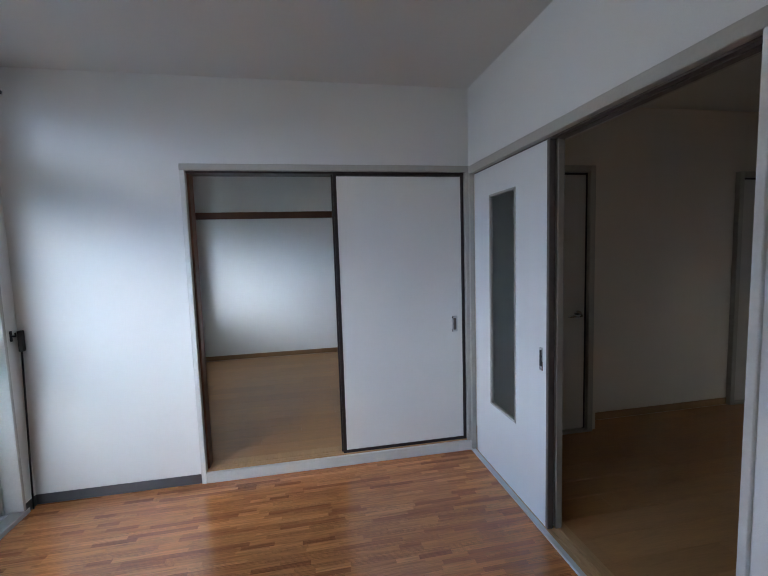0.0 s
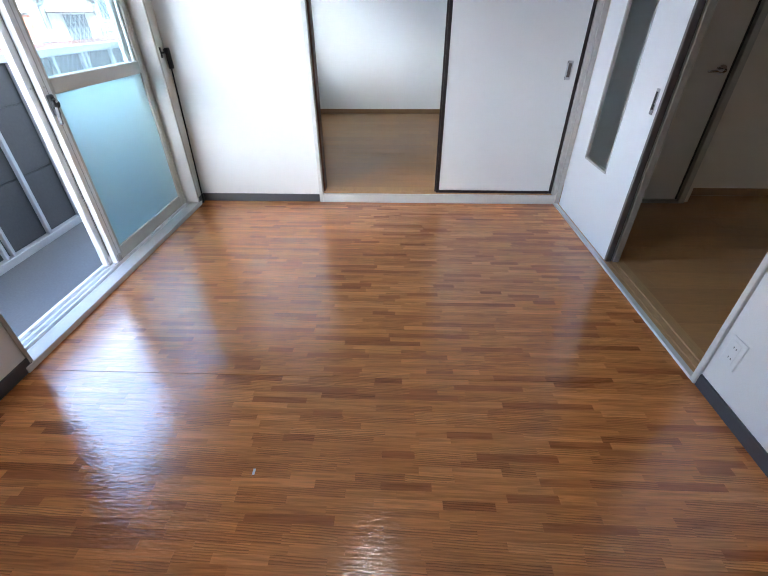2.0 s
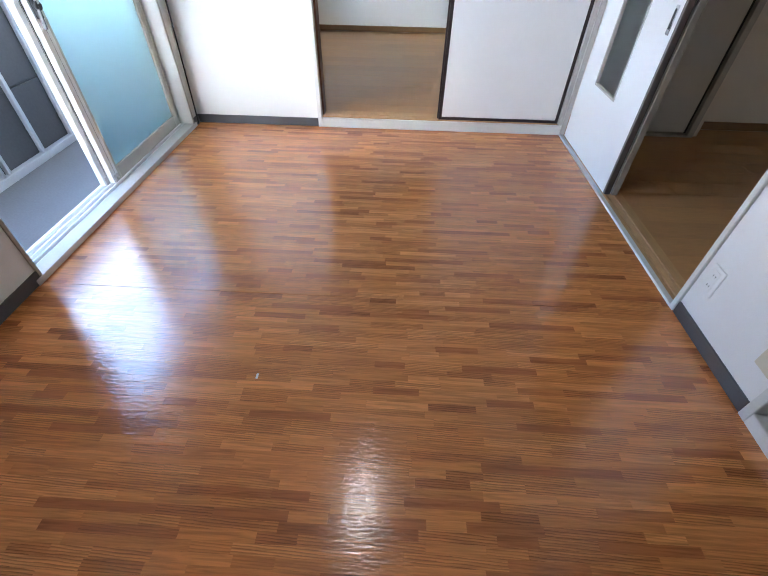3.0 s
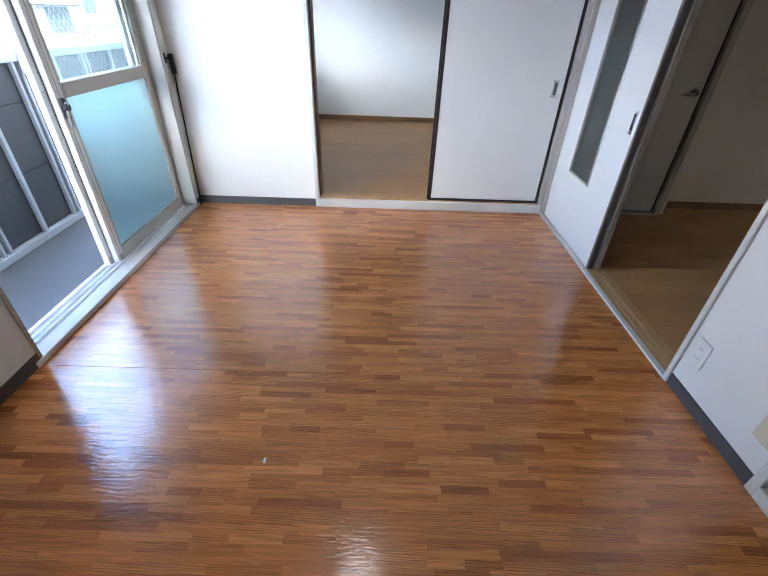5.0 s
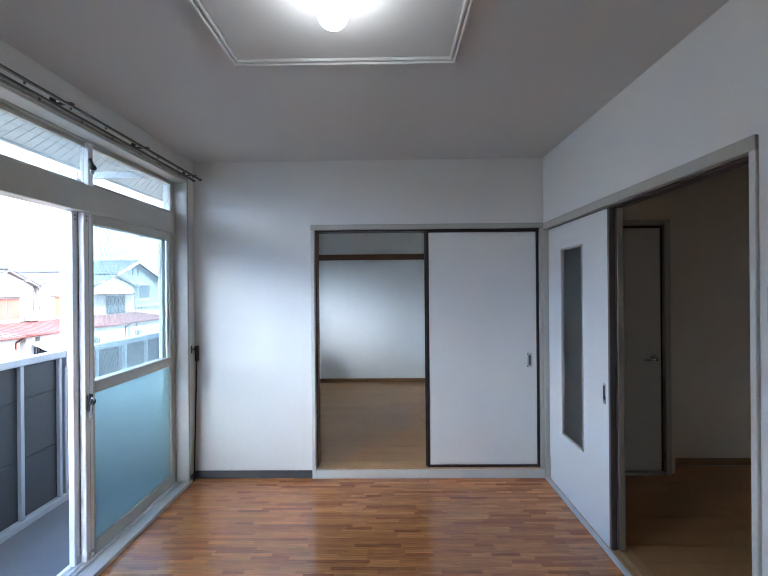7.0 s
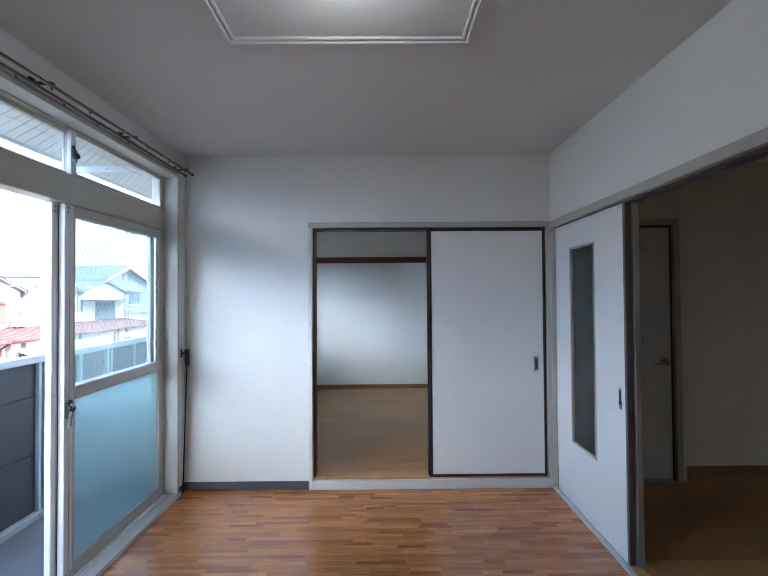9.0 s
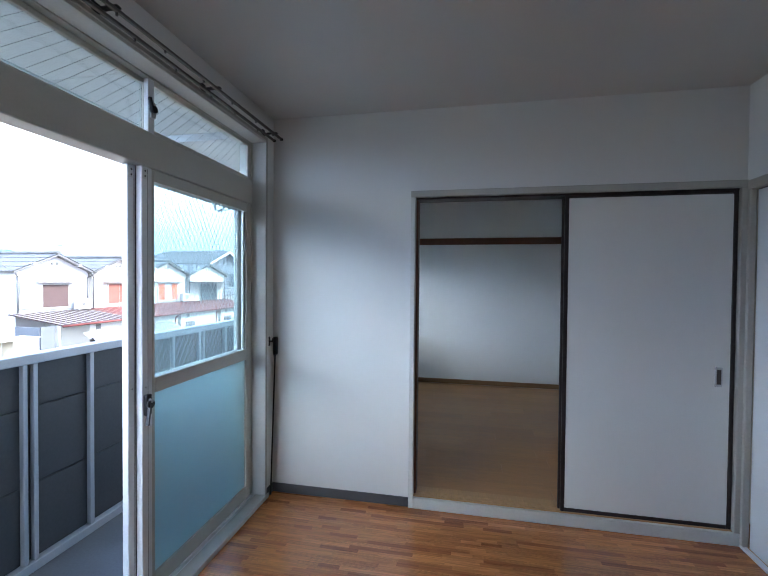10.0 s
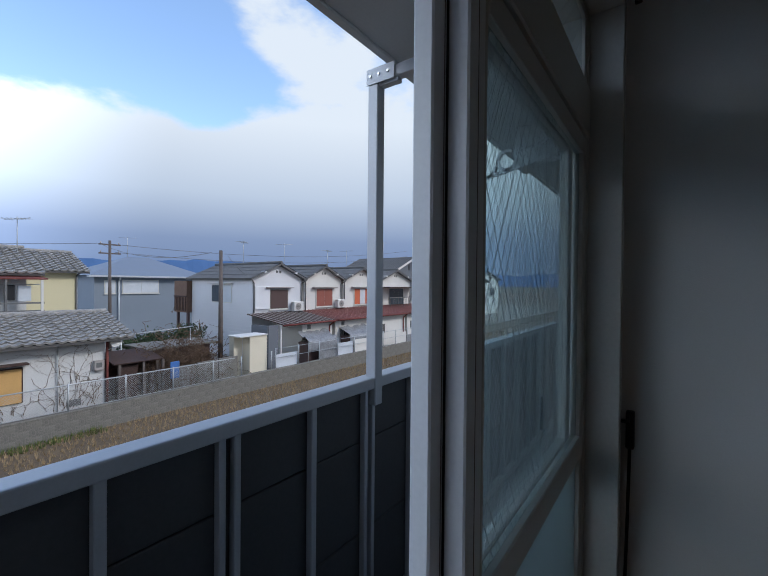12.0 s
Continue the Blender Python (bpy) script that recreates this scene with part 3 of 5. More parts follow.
part("window_sill", B((-1.555, XL + 0.012, WY0 - 0.04, WY1 + 0.04, -0.02, 0.028), bevel=0.003), SILLW, w1, "pale painted threshold")
part("sill_track", B((-1.68, -1.555, WY0, WY1, -0.06, 0.018), (-1.578, -1.570, WY0 + 0.03, WY1 - 0.03, 0.018, 0.034), (-1.608, -1.602, WY0 + 0.03, WY1 - 0.03, 0.018, 0.034), (-1.645, -1.639, WY0 + 0.03, WY1 - 0.03, 0.018, 0.034)), ALUW, w1, "bright aluminium runner track")


def wires(x, y0, y1, z0, z1, pitch=0.034, slope=1.75, ways=(1, -1)):
    """Diagonal crossed wires set in the glass."""
    bm = bmesh.new()
    w, h = y1 - y0, z1 - z0
    for s in ways:
        n = int((w + h / slope) / pitch) + 1
        for i in range(n):
            a = -h / slope + i * pitch
            ya, yb = max(a, 0), min(a + h / slope, w)
            if yb - ya < 0.01:
                continue
            p = [(ya, (ya - a) * slope), (yb, (yb - a) * slope)]
            if s < 0:
                p = [(w - u, v) for u, v in p]
            beam(bm, (x, y0 + p[0][0], z0 + p[0][1]), (x, y0 + p[1][0], z0 + p[1][1]), 0.0012, 0.0012, up=(1, 0, 0))
    return bm


def sash(x, y0, y1, label, lock):
    """Sliding glass door: clear wired light above, frosted below."""
    z0, z1 = 0.03, 1.903
    s = thing("glass_door", (x, (y0 + y1) / 2, z0), label, "glass door", "balcony glass doors")
    # brighter than the other stile: light from the open side put into its colour
    part("stile", B((x - 0.016, x + 0.016, y0, y0 + 0.058, z0, z1), bevel=0.003), ALUW, s, "meeting stile with sky light in its colour")
    part("stile_face", B((x - 0.014, x + 0.012, y0 + 0.058, y0 + 0.075, z0, z1)), ALU, s) if lock else None
    part("stile", B((x - 0.016, x + 0.016, y1 - 0.045, y1, z0, z1), bevel=0.003), ALU, s)
    a, b = y0 + (0.075 if lock else 0.058), y1 - 0.045
    if lock:
        part("weather_strip", B((x - 0.026, x - 0.016, y0 + 0.001, y0 + 0.03, z0, z1)), BLACKP, s)
    part("top_rail", B((x - 0.015, x + 0.015, a, b, 1.85, z1), bevel=0.002), ALU, s)
    part("middle_rail", B((x - 0.015, x + 0.017, a, b, 0.918, 0.985), bevel=0.003), ALU, s)
    part("bottom_rail", B((x - 0.015, x + 0.015, a, b, z0, 0.105), bevel=0.002), ALU, s)
    up = part("clear_pane", B((x - 0.003, x + 0.003, a, b, 0.985, 1.85)), CLEAR, s, "clear wired glass pane")
    up.visible_shadow = False
    part("wire_mesh", wires(x, a, b, 0.985, 1.85), WIREG, up)
    lo = part("frosted_pane", B((x - 0.003, x + 0.003, a, b, 0.105, 0.918)), FROST, s, "blue-green frosted glass pane")
    lo.visible_shadow = False
    # thin proud dark strip painted as the shade of a groove
    part("stile_groove_shade", B((x + 0.0155, x + 0.0166, y0 + 0.031, y0 + 0.0325, z0 + 0.01, z1 - 0.01)), DARKEDGE, s)
    hp = part("head_guide", B((x + 0.0165, x + 0.0185, y0 + 0.006, y0 + 0.026, z1 - 0.055, z1 - 0.008), bevel=0.001), PLATE, s, "small pale plastic guide plate")
    part("screw", tube(bmesh.new(), (x + 0.0185, y0 + 0.016, z1 - 0.02), (x + 0.0195, y0 + 0.016, z1 - 0.02), 0.004, seg=8), BLACKM, hp)
    part("screw", tube(bmesh.new(), (x + 0.0185, y0 + 0.016, z1 - 0.042), (x + 0.0195, y0 + 0.016, z1 - 0.042), 0.004, seg=8), BLACKM, hp)
    part("screw", tube(bmesh.new(), (x + 0.016, y0 + 0.02, 0.955), (x + 0.0175, y0 + 0.02, 0.955), 0.004, seg=8), CHROME, s)
    part("roller_block", B((x + 0.0165, x + 0.020, y0 + 0.01, y0 + 0.05, 0.032, 0.075), bevel=0.001), CHROME, s)
    if lock:
        k = part("crescent_lock", B((x + 0.016, x + 0.034, y0 + 0.006, y0 + 0.036, 0.835, 0.925), bevel=0.005, seg=2), BLACKM, s, "black crescent catch")
        bm = tube(bmesh.new(), (x + 0.034, y0 + 0.02, 0.885), (x + 0.046, y0 + 0.02, 0.885), 0.018, seg=16)
        beam(bm, (x + 0.04, y0 + 0.016, 0.885), (x + 0.045, y0 - 0.004, 0.80), 0.012, 0.01)
        part("lever", bm, BLACKM, k)
        part("screw", tube(bmesh.new(), (x + 0.034, y0 + 0.02, 0.905), (x + 0.049, y0 + 0.02, 0.895), 0.006, seg=8), CHROME, k)
    return s


sash(-1.597, 1.826, 2.715, "sliding glass door, clear above, frosted below", True)
sash(-1.632, 1.79, 2.665, "outer sliding glass door pushed open behind", False)


def transom(x, y0, y1, lock):
    s = thing("transom_sash", (x, (y0 + y1) / 2, 2.055), "small sliding transom sash of cream aluminium", "window", "transom sashes")
    z0, z1 = 2.056, 2.29
    part("stile", B((x - 0.012, x + 0.012, y0, y0 + 0.036, z0, z1), bevel=0.002), ALUW if lock else ALU, s)
    part("stile", B((x - 0.012, x + 0.012, y1 - 0.03, y1, z0, z1), bevel=0.002), ALU, s)
    part("top_rail", B((x - 0.012, x + 0.012, y0 + 0.036, y1 - 0.03, z1 - 0.022, z1), bevel=0.002), ALU, s)
    part("bottom_rail", B((x - 0.012, x + 0.012, y0 + 0.036, y1 - 0.03, z0, z0 + 0.018), bevel=0.002), ALU, s)
    g = part("pane", B((x - 0.002, x + 0.002, y0 + 0.036, y1 - 0.03, z0 + 0.018, z1 - 0.022)), CLEAR, s)
    g.visible_shadow = False
    part("wire_mesh", wires(x, y0 + 0.036, y1 - 0.03, z0 + 0.018, z1 - 0.022, 0.05, 0.9, (1,)), WIREG, g)
    if lock:
        k = part("crescent_lock", B((x + 0.012, x + 0.024, y0 + 0.006, y0 + 0.032, 2.12, 2.19), bevel=0.004, seg=2), CHROME, s, "metal crescent catch")
        bm = tube(bmesh.new(), (x + 0.02, y0 + 0.012, 2.155), (x + 0.038, y0 + 0.012, 2.155), 0.015, seg=14)
        beam(bm, (x + 0.03, y0 + 0.004, 2.155), (x + 0.03, y0 - 0.012, 2.20), 0.01, 0.012)
        part("lever", bm, BLACKM, k)


transom(-1.595, 1.865, 2.715, True)
transom(-1.622, 1.056, 1.90, False)

# curtain rails
cr = thing("curtain_rail", (-1.42, 1.9, 2.32), "double dark metal curtain rail on brackets", "curtain rail")
for i, (x, z) in enumerate(((-1.452, 2.322), (-1.402, 2.328))):
    part("rail", B((x - 0.008, x + 0.008, 0.90, 2.775, z - 0.006, z + 0.007), bevel=0.003), RAILM, cr)
    part("end_cap", B((x - 0.010, x + 0.010, 2.775, 2.788, z - 0.008, z + 0.009), bevel=0.003), BLACKP, cr)
for y in (0.98, 1.52, 2.10, 2.70):
    part("bracket", B((-1.488, -1.392, y - 0.01, y + 0.01, 2.336, 2.342), (-1.49, -1.482, y - 0.014, y + 0.014, 2.318, 2.365)), BLACKM, cr)
for i in range(16):
    y = 0.95 + 0.115 * i + random.uniform(-0.02, 0.02)
    x, z = ((-1.452, 2.314), (-1.402, 2.32))[i % 2]
    part("runner", B((x - 0.003, x + 0.003, y - 0.003, y + 0.003, z - 0.010, z + 0.005)), RAILM, cr)

# pull rod leaning in the corner
pr = thing("window_pole", (-1.47, 2.81, 0.0), "thin metal pole with black grip leaning in corner", "pole")
part("rod", tube(bmesh.new(), (-1.478, 2.80, 0.0), (-1.462, 2.826, 0.95), 0.005, seg=8), BLACKM, pr)
part("grip", B((-1.474, -1.450, 2.815, 2.845, 0.925, 1.045), bevel=0.005, seg=2), BLACKP, pr, "black plastic grip")
hk = thing("wall_hook", (-1.485, 2.80, 1.02), "small black hook on window casing", "hook")
part("plate", B((-1.4895, -1.484, 2.785, 2.80, 0.99, 1.05), bevel=0.001), BLACKM, hk)
part("peg", B((-1.484, -1.462, 2.788, 2.797, 1.015, 1.025), (-1.466, -1.462, 2.788, 2.797, 1.025, 1.04)), BLACKM, hk)

# ---- ceiling rose and globe ----
cp = thing("ceiling_trim", (-0.137, 0.98, H), "square white ceiling moulding round the lamp", "ceiling trim", kind="structure")
a0, a1, b0, b1 = -0.630, 0.345, 0.485, 1.468
for k in range(2):
    o, t_ = k * 0.018, 0.012
    for bb in ((a0 + o, a1 - o, b1 - o - t_, b1 - o), (a0 + o, a1 - o, b0 + o, b0 + o + t_), (a0 + o, a0 + o + t_, b0 + o + t_, b1 - o - t_), (a1 - o - t_, a1 - o, b0 + o + t_, b1 - o - t_)):
        part("moulding", B((*bb, H - 0.020 + 0.006 * k, H), bevel=0.003), MOULD, cp)
part("panel", B((a0 + 0.034, a1 - 0.034, b0 + 0.034, b1 - 0.034, H - 0.004, H)), CEIL, cp)
lamp = thing("ceiling_lamp", (-0.13, 1.0, 2.46), "lit white globe bulb on ceiling socket", "lamp")
part("socket", tube(bmesh.new(), (-0.13, 1.0, 2.481), (-0.13, 1.0, 2.43), 0.045, 0.022, 20), PLATE, lamp)
bm = bmesh.new()
bmesh.ops.create_uvsphere(bm, u_segments=24, v_segments=16, radius=0.052, matrix=Matrix.Translation((-0.13, 1.0, 2.38)))
for f in bm.faces:
    f.smooth = True
part("globe", bm, LAMP, lamp, "glowing white globe")


# ---- wall plates ----
def outlet_plate(y, z, mat, label, kind):
    p = thing(kind, (XR, y, z), label, kind.replace("_", " "))
    part("plate", B((XR - 0.007, XR, y - 0.036, y + 0.036, z - 0.06, z + 0.06), bevel=0.004, seg=2), mat, p)
    if kind == "wall_outlet":
        part("insert", B((XR - 0.0085, XR - 0.006, y - 0.018, y + 0.018, z - 0.045, z + 0.045), bevel=0.001), PLATE, p)
        for dz in (-0.022, 0.022):
            for dy in (-0.006, 0.006):
                part("slot", B((XR - 0.0092, XR - 0.008, y + dy - 0.0012, y + dy + 0.0012, z + dz - 0.004, z + dz + 0.004)), BLACKP, p)
    elif kind == "light_switch":
        part("rocker", B((XR - 0.011, XR - 0.006, y - 0.012, y + 0.012, z - 0.025, z + 0.025), bevel=0.002), PLATE, p)


outlet_plate(0.955, 0.23, PLATE, "white double socket plate low on wall", "wall_outlet")
outlet_plate(0.955, 1.42, CREAM, "cream light switch plate beside opening", "light_switch")
outlet_plate(0.60, 0.226, CREAM, "blank cream cover plate low on wall", "cover_plate")
chip = solo("paper_scrap", B((-0.416, -0.408, 0.582, 0.603, 0.0, 0.0012)), PLATE, "tiny white scrap lying on the floor", "scrap")

# ---- balcony ----
solo("balcony_floor", B((-2.52, XO - 0.02, -6, 8, -0.30, -0.125)), BALC, "grey sheet balcony floor", "floor", "structure")
sof = bmesh.new()
for i in range(16):
    box(sof, -2.38, XO - 0.02, -6.1 + 0.91 * i + 0.004, -6.1 + 0.91 * i + 0.91, 2.452, 2.50)
box(sof, -2.38, XO - 0.02, -6, 8, 2.457, 2.62)
solo("soffit", sof, SOFFIT, "pale boarded soffit over balcony", "ceiling", "structure")
solo("fascia", B((-2.42, -2.38, -6, 8, 2.44, 2.62), (-2.45, -2.42, -6, 8, 2.47, 2.58), bevel=0.004), SOFFIT, "pale eaves fascia board", "trim", "structure")
rail = thing("balcony_railing", (-2.45, 2, -0.125), "grey aluminium railing with dark grey boards", "railing")
bm = B((-2.515, -2.435, -6, 8, 0.975, 1.026), bevel=0.006, seg=2)
part("top_rail", bm, ALUG, rail, "pale aluminium handrail")
part("bottom_rail", B((-2.49, -2.44, -6, 8, -0.125, -0.075), bevel=0.003), ALUG, rail)
for k in range(-5, 8):
    yd, ys = 2.045 + 0.70 * k, 1.70 + 0.70 * k
    for y in (yd - 0.026, yd + 0.026):
        part("post", B((-2.478, -2.448, y - 0.0115, y + 0.0115, -0.075, 0.975), bevel=0.003), ALUG, rail)
    part("post", B((-2.478, -2.448, ys - 0.014, ys + 0.014, -0.075, 0.975), bevel=0.003), ALUG, rail)
    for ya, yb in ((ys - 0.35, ys - 0.006), (ys + 0.006, ys + 0.34)):
        for za, zb in ((-0.074, 0.325), (0.335, 0.735), (0.742, 0.974)):
            part("board", B((-2.492, -2.480, ya, yb, za, zb), bevel=0.003), PANEL, rail)
part("backing", B((-2.500, -2.4925, -6, 8, -0.09, 0.98)), PANEL, rail)
tall = thing("laundry_post", (-2.46, 2.78, 1.03), "tall aluminium post with arm under the eaves", "post")
part("upright", B((-2.485, -2.43, 2.755, 2.81, 0.90, 2.40), bevel=0.004), ALUG, tall)
part("arm", B((-2.43, -1.68, 2.76, 2.805, 2.345, 2.395), bevel=0.003), ALUG, tall)
part("plate", B((-2.49, -2.34, 2.749, 2.754, 2.335, 2.405), bevel=0.001), ALUW, tall)
for x in (-2.465, -2.42, -2.37):
    part("bolt", tube(bmesh.new(), (x, 2.749, 2.37), (x, 2.742, 2.37), 0.007, seg=6), CHROME, tall)
part("brace", B((-2.43, -2.33, 2.765, 2.80, 2.325, 2.345), bevel=0.002), ALUG, tall)

hb = thing("laundry_bracket", (-1.68, 3.3, 2.0), "pale metal laundry pole bracket with round holes", "bracket")
YH = 3.12
bm = bmesh.new()
N = 48
pts = []
for i, cx in enumerate((-2.075, -1.98, -1.885)):
    cz = 1.985 + 0.022 * i
    ring = 0.035
    prev = None
    vs = [[bm.verts.new((cx + math.cos(2 * math.pi * j / 20) * r, y, cz + math.sin(2 * math.pi * j / 20) * r)) for j in range(20)] for r, y in ((ring, YH - 0.008), (ring + 0.014, YH - 0.008), (ring + 0.014, YH + 0.008), (ring, YH + 0.008))]
    for j in range(20 if i else 15):
        j = (j + 5) % 20 if not i else j
        for a in range(4):
            bm.faces.new((vs[a][j], vs[a][(j + 1) % 20], vs[(a + 1) % 4][(j + 1) % 20], vs[(a + 1) % 4][j]))
beam(bm, (-2.08, YH, 1.94), (-1.68, YH, 2.02), 0.016, 0.014)
beam(bm, (-1.94, YH, 2.05), (-1.68, YH, 2.09), 0.016, 0.014)
part("arm", bm, ALUG, hb)
part("wall_plate", B((-1.70, -1.68, YH - 0.03, YH + 0.03, 1.95, 2.2), bevel=0.003), ALUG, hb)
box_ = solo("eaves_beam", B((-2.2, -1.68, 3.9, 4.1, 2.2, 2.452), bevel=0.004), SOFFIT, "pale boxed beam under the eaves", "beam", "structure")

# ---- outside: ground, field, wall ----
GF, GH = -3.35, -2.9
EARTH = material("bare_field_soil", (0.125, 0.088, 0.052), 0.95, vary=0.35, scale=1.2, fine=18, bump=0.8)
STRAW = material("dry_straw", (0.30, 0.215, 0.115), 0.9, vary=0.35, scale=3, fine=30, bump=0.1)
GRASSY = material("field_edge_grass", (0.10, 0.13, 0.03), 0.9, vary=0.35, scale=3, fine=30, bump=0.1)
CONC = material("stained_concrete", (0.165, 0.155, 0.135), 0.92, vary=0.5, scale=1.3, fine=30, bump=0.6)
ROAD = material("yard_earth", (0.22, 0.20, 0.17), 0.95, vary=0.25, scale=0.8, fine=20, bump=0.5)
WIRE = material("galvanised_wire", (0.42, 0.44, 0.45), 0.5, 0.4, vary=0.1, scale=5, fine=60, bump=0.03)
WHITESIDE = material("white_lap_siding", (0.64, 0.64, 0.66), 0.65, vary=0.07, scale=0.9, fine=25, bump=0.12)
WHITEWALL = material("white_render", (0.62, 0.60, 0.565), 0.8, vary=0.09, scale=0.9, fine=40, bump=0.25)
STAINWALL = material("stained_white_render", (0.58, 0.58, 0.57), 0.85, vary=0.14, scale=0.7, fine=30, bump=0.3)
YELLOW = material("pale_yellow_render", (0.62, 0.56, 0.36), 0.8, vary=0.06, scale=0.8, fine=30, bump=0.2)
BLUEGREY = material("blue_grey_siding", (0.19, 0.225, 0.27), 0.7, vary=0.07, scale=0.8, fine=30, bump=0.1)
DARKHOUSE = material("dark_grey_siding", (0.13, 0.14, 0.16), 0.7, vary=0.08, scale=0.8, fine=30, bump=0.1)
TILE = material("grey_clay_tile", (0.27, 0.26, 0.245), 0.65, vary=0.5, scale=3.5, fine=16, bump=0.3)
SLATE = material("dark_grey_roofing", (0.13, 0.128, 0.125), 0.6, vary=0.2, scale=2, fine=20, bump=0.2)
ROWROOF = material("weathered_grey_roofing", (0.115, 0.112, 0.108), 0.75, vary=0.35, scale=2, fine=16, bump=0.3)
BLUEROOF = material("blue_grey_roofing", (0.17, 0.20, 0.25), 0.6, vary=0.12, scale=2, fine=20, bump=0.1)
REDTIN = material("rusty_red_tin", (0.16, 0.05, 0.042), 0.75, vary=0.4, scale=1.5, fine=20, bump=0.15, spec=0.2)
BROWNTIN = material("brown_tin", (0.065, 0.042, 0.036), 0.75, vary=0.35, scale=1.5, fine=20, bump=0.15, spec=0.2)
RIBW = material("pale_tin_rib", (0.36, 0.33, 0.31), 0.5, vary=0.2, scale=2, fine=20, bump=0.1)
RUSTRIB = material("faded_red_rib", (0.34, 0.17, 0.14), 0.7, vary=0.3, scale=2, fine=20, bump=0.1)
SHUTTER = material("brown_shutter", (0.085, 0.05, 0.045), 0.5, vary=0.12, scale=2, fine=40, bump=0.1)
REDSHUT = material("red_brown_shutter", (0.26, 0.085, 0.06), 0.5, vary=0.12, scale=2, fine=40, bump=0.1)
ORANGE = material("orange_shutter", (0.50, 0.12, 0.05), 0.5, vary=0.1, scale=2, fine=40, bump=0.1)
DARKWIN = material("dim_window_pane", (0.05, 0.065, 0.08), 0.12, vary=0.2, scale=2, fine=10, bump=0.0)
PALEWIN = material("curtained_pane", (0.55, 0.58, 0.62), 0.2, vary=0.08, scale=2, fine=10, bump=0.0)
TARP = material("silver_tarpaulin", (0.20, 0.205, 0.215), 0.6, vary=0.4, scale=3, fine=14, bump=0.8)
TANBOARD = material("tan_board", (0.52, 0.31, 0.11), 0.7, vary=0.12, scale=3, fine=30, bump=0.1)
CREAMTIN = material("cream_steel", (0.66, 0.60, 0.47), 0.5, vary=0.06, scale=2, fine=40, bump=0.03)
POLEM = material("weathered_pole", (0.11, 0.09, 0.08), 0.85, vary=0.25, scale=2, fine=20, bump=0.3)
TWIG = material("dry_brown_twigs", (0.12, 0.075, 0.045), 0.9, vary=0.35, scale=4, fine=30, bump=0.1)
LEAF = material("dark_green_leaf", (0.035, 0.06, 0.022), 0.7, vary=0.4, scale=5, fine=30, bump=0.1)
BLUEP = material("blue_plastic", (0.06, 0.16, 0.42), 0.5, vary=0.15, scale=4, fine=30, bump=0.05)
# distance haze is put into the blue base colour
HILL = material("haze_tinted_hill", (0.06, 0.125, 0.26), 1.0, vary=0.12, scale=0.004, fine=0.03, bump=0.0)

solo("ground", B((-3000, 3000, -3000, 3000, GF - 0.4, GF)), EARTH, "bare brown field and ground", "ground", "structure")
solo("yard_ground", B((-75, -16.72, -40, 90, GF, GH)), ROAD, "earth yard raised behind retaining wall", "ground", "structure")
rw = thing("retaining_wall", (-16.6, 12, GF), "stained grey concrete block retaining wall", "wall", kind="structure")
part("core", B((-16.72, -16.525, -40, 90, GF, -2.66)), CONC, rw)
blk = {}
for row in range(3):
    for i in range(52):
        y0 = 1.5 + 0.6 * i - 0.3 * (row % 2)
        if "m" not in blk:
            blk["m"] = mesh_of("block", B((-0.03, 0.0, 0.0006, 0.5994, 0.0008, 0.2292)), CONC)
        p = new("block", blk["m"])
        p.parent, p.location = rw, Vector((-16.50, y0, GF + 0.23 * row)) - ORIGIN[rw]
part("coping", B((-16.74, -16.485, -40, 90, -2.66, -2.60), bevel=0.01), CONC, rw)


def tufts(name, label, mat, n, xs, ys, z, spacing, hgt, seed):
    r = random.Random(seed)
    v, f = [], []
    x = xs[0]
    while x < xs[1]:
        y = ys[0] + r.uniform(0, 0.1)
        while y < ys[1]:
            cx, cy = x + r.gauss(0, 0.03), y + r.gauss(0, 0.03)
            for _ in range(n):
                a, l, w = r.uniform(0, 6.28), hgt * r.uniform(0.5, 1.2), 0.012
                lx, ly = math.cos(a), math.sin(a)
                s = r.uniform(0.1, 0.6)
                k = len(v)
                bx, by = cx + lx * 0.03, cy + ly * 0.03
                v += [(bx - ly * w, by + lx * w, z), (bx + ly * w, by - lx * w, z), (bx + lx * l * s, by + ly * l * s, z + l)]
                f.append((k, k + 1, k + 2))
            y += spacing[1]
        x += spacing[0]
    me = bpy.data.meshes.new(name)
    me.from_pydata(v, [], f)
    me.materials.append(mat)
    return tagged(new(name, me), label, "stubble", kind="stuff")


tufts("rice_stubble", "rows of cut dry rice stubble in field", STRAW, 8, (-16.2, -8.5), (-2, 42), GF, (0.30, 0.17), 0.15, 3)
tufts("field_grass", "green grass along foot of wall", GRASSY, 10, (-16.45, -15.9), (-1, 6.6), GF, (0.2, 0.12), 0.16, 4)

fence = thing("wire_fence", (-16.6, 7, -2.6), "galvanised chain-link fence on the wall", "fence")
for i in range(9):
    y = 0.9 + 1.62 * i - (0.3 if i > 6 else 0)
    part("post", tube(bmesh.new(), (-16.6, y, -2.62), (-16.6, y, -1.74), 0.026, seg=8), WIRE, fence)
part("top_rail", tube(bmesh.new(), (-16.6, 0.9, -1.78), (-16.6, 11.6, -1.78), 0.02, seg=8), WIRE, fence)
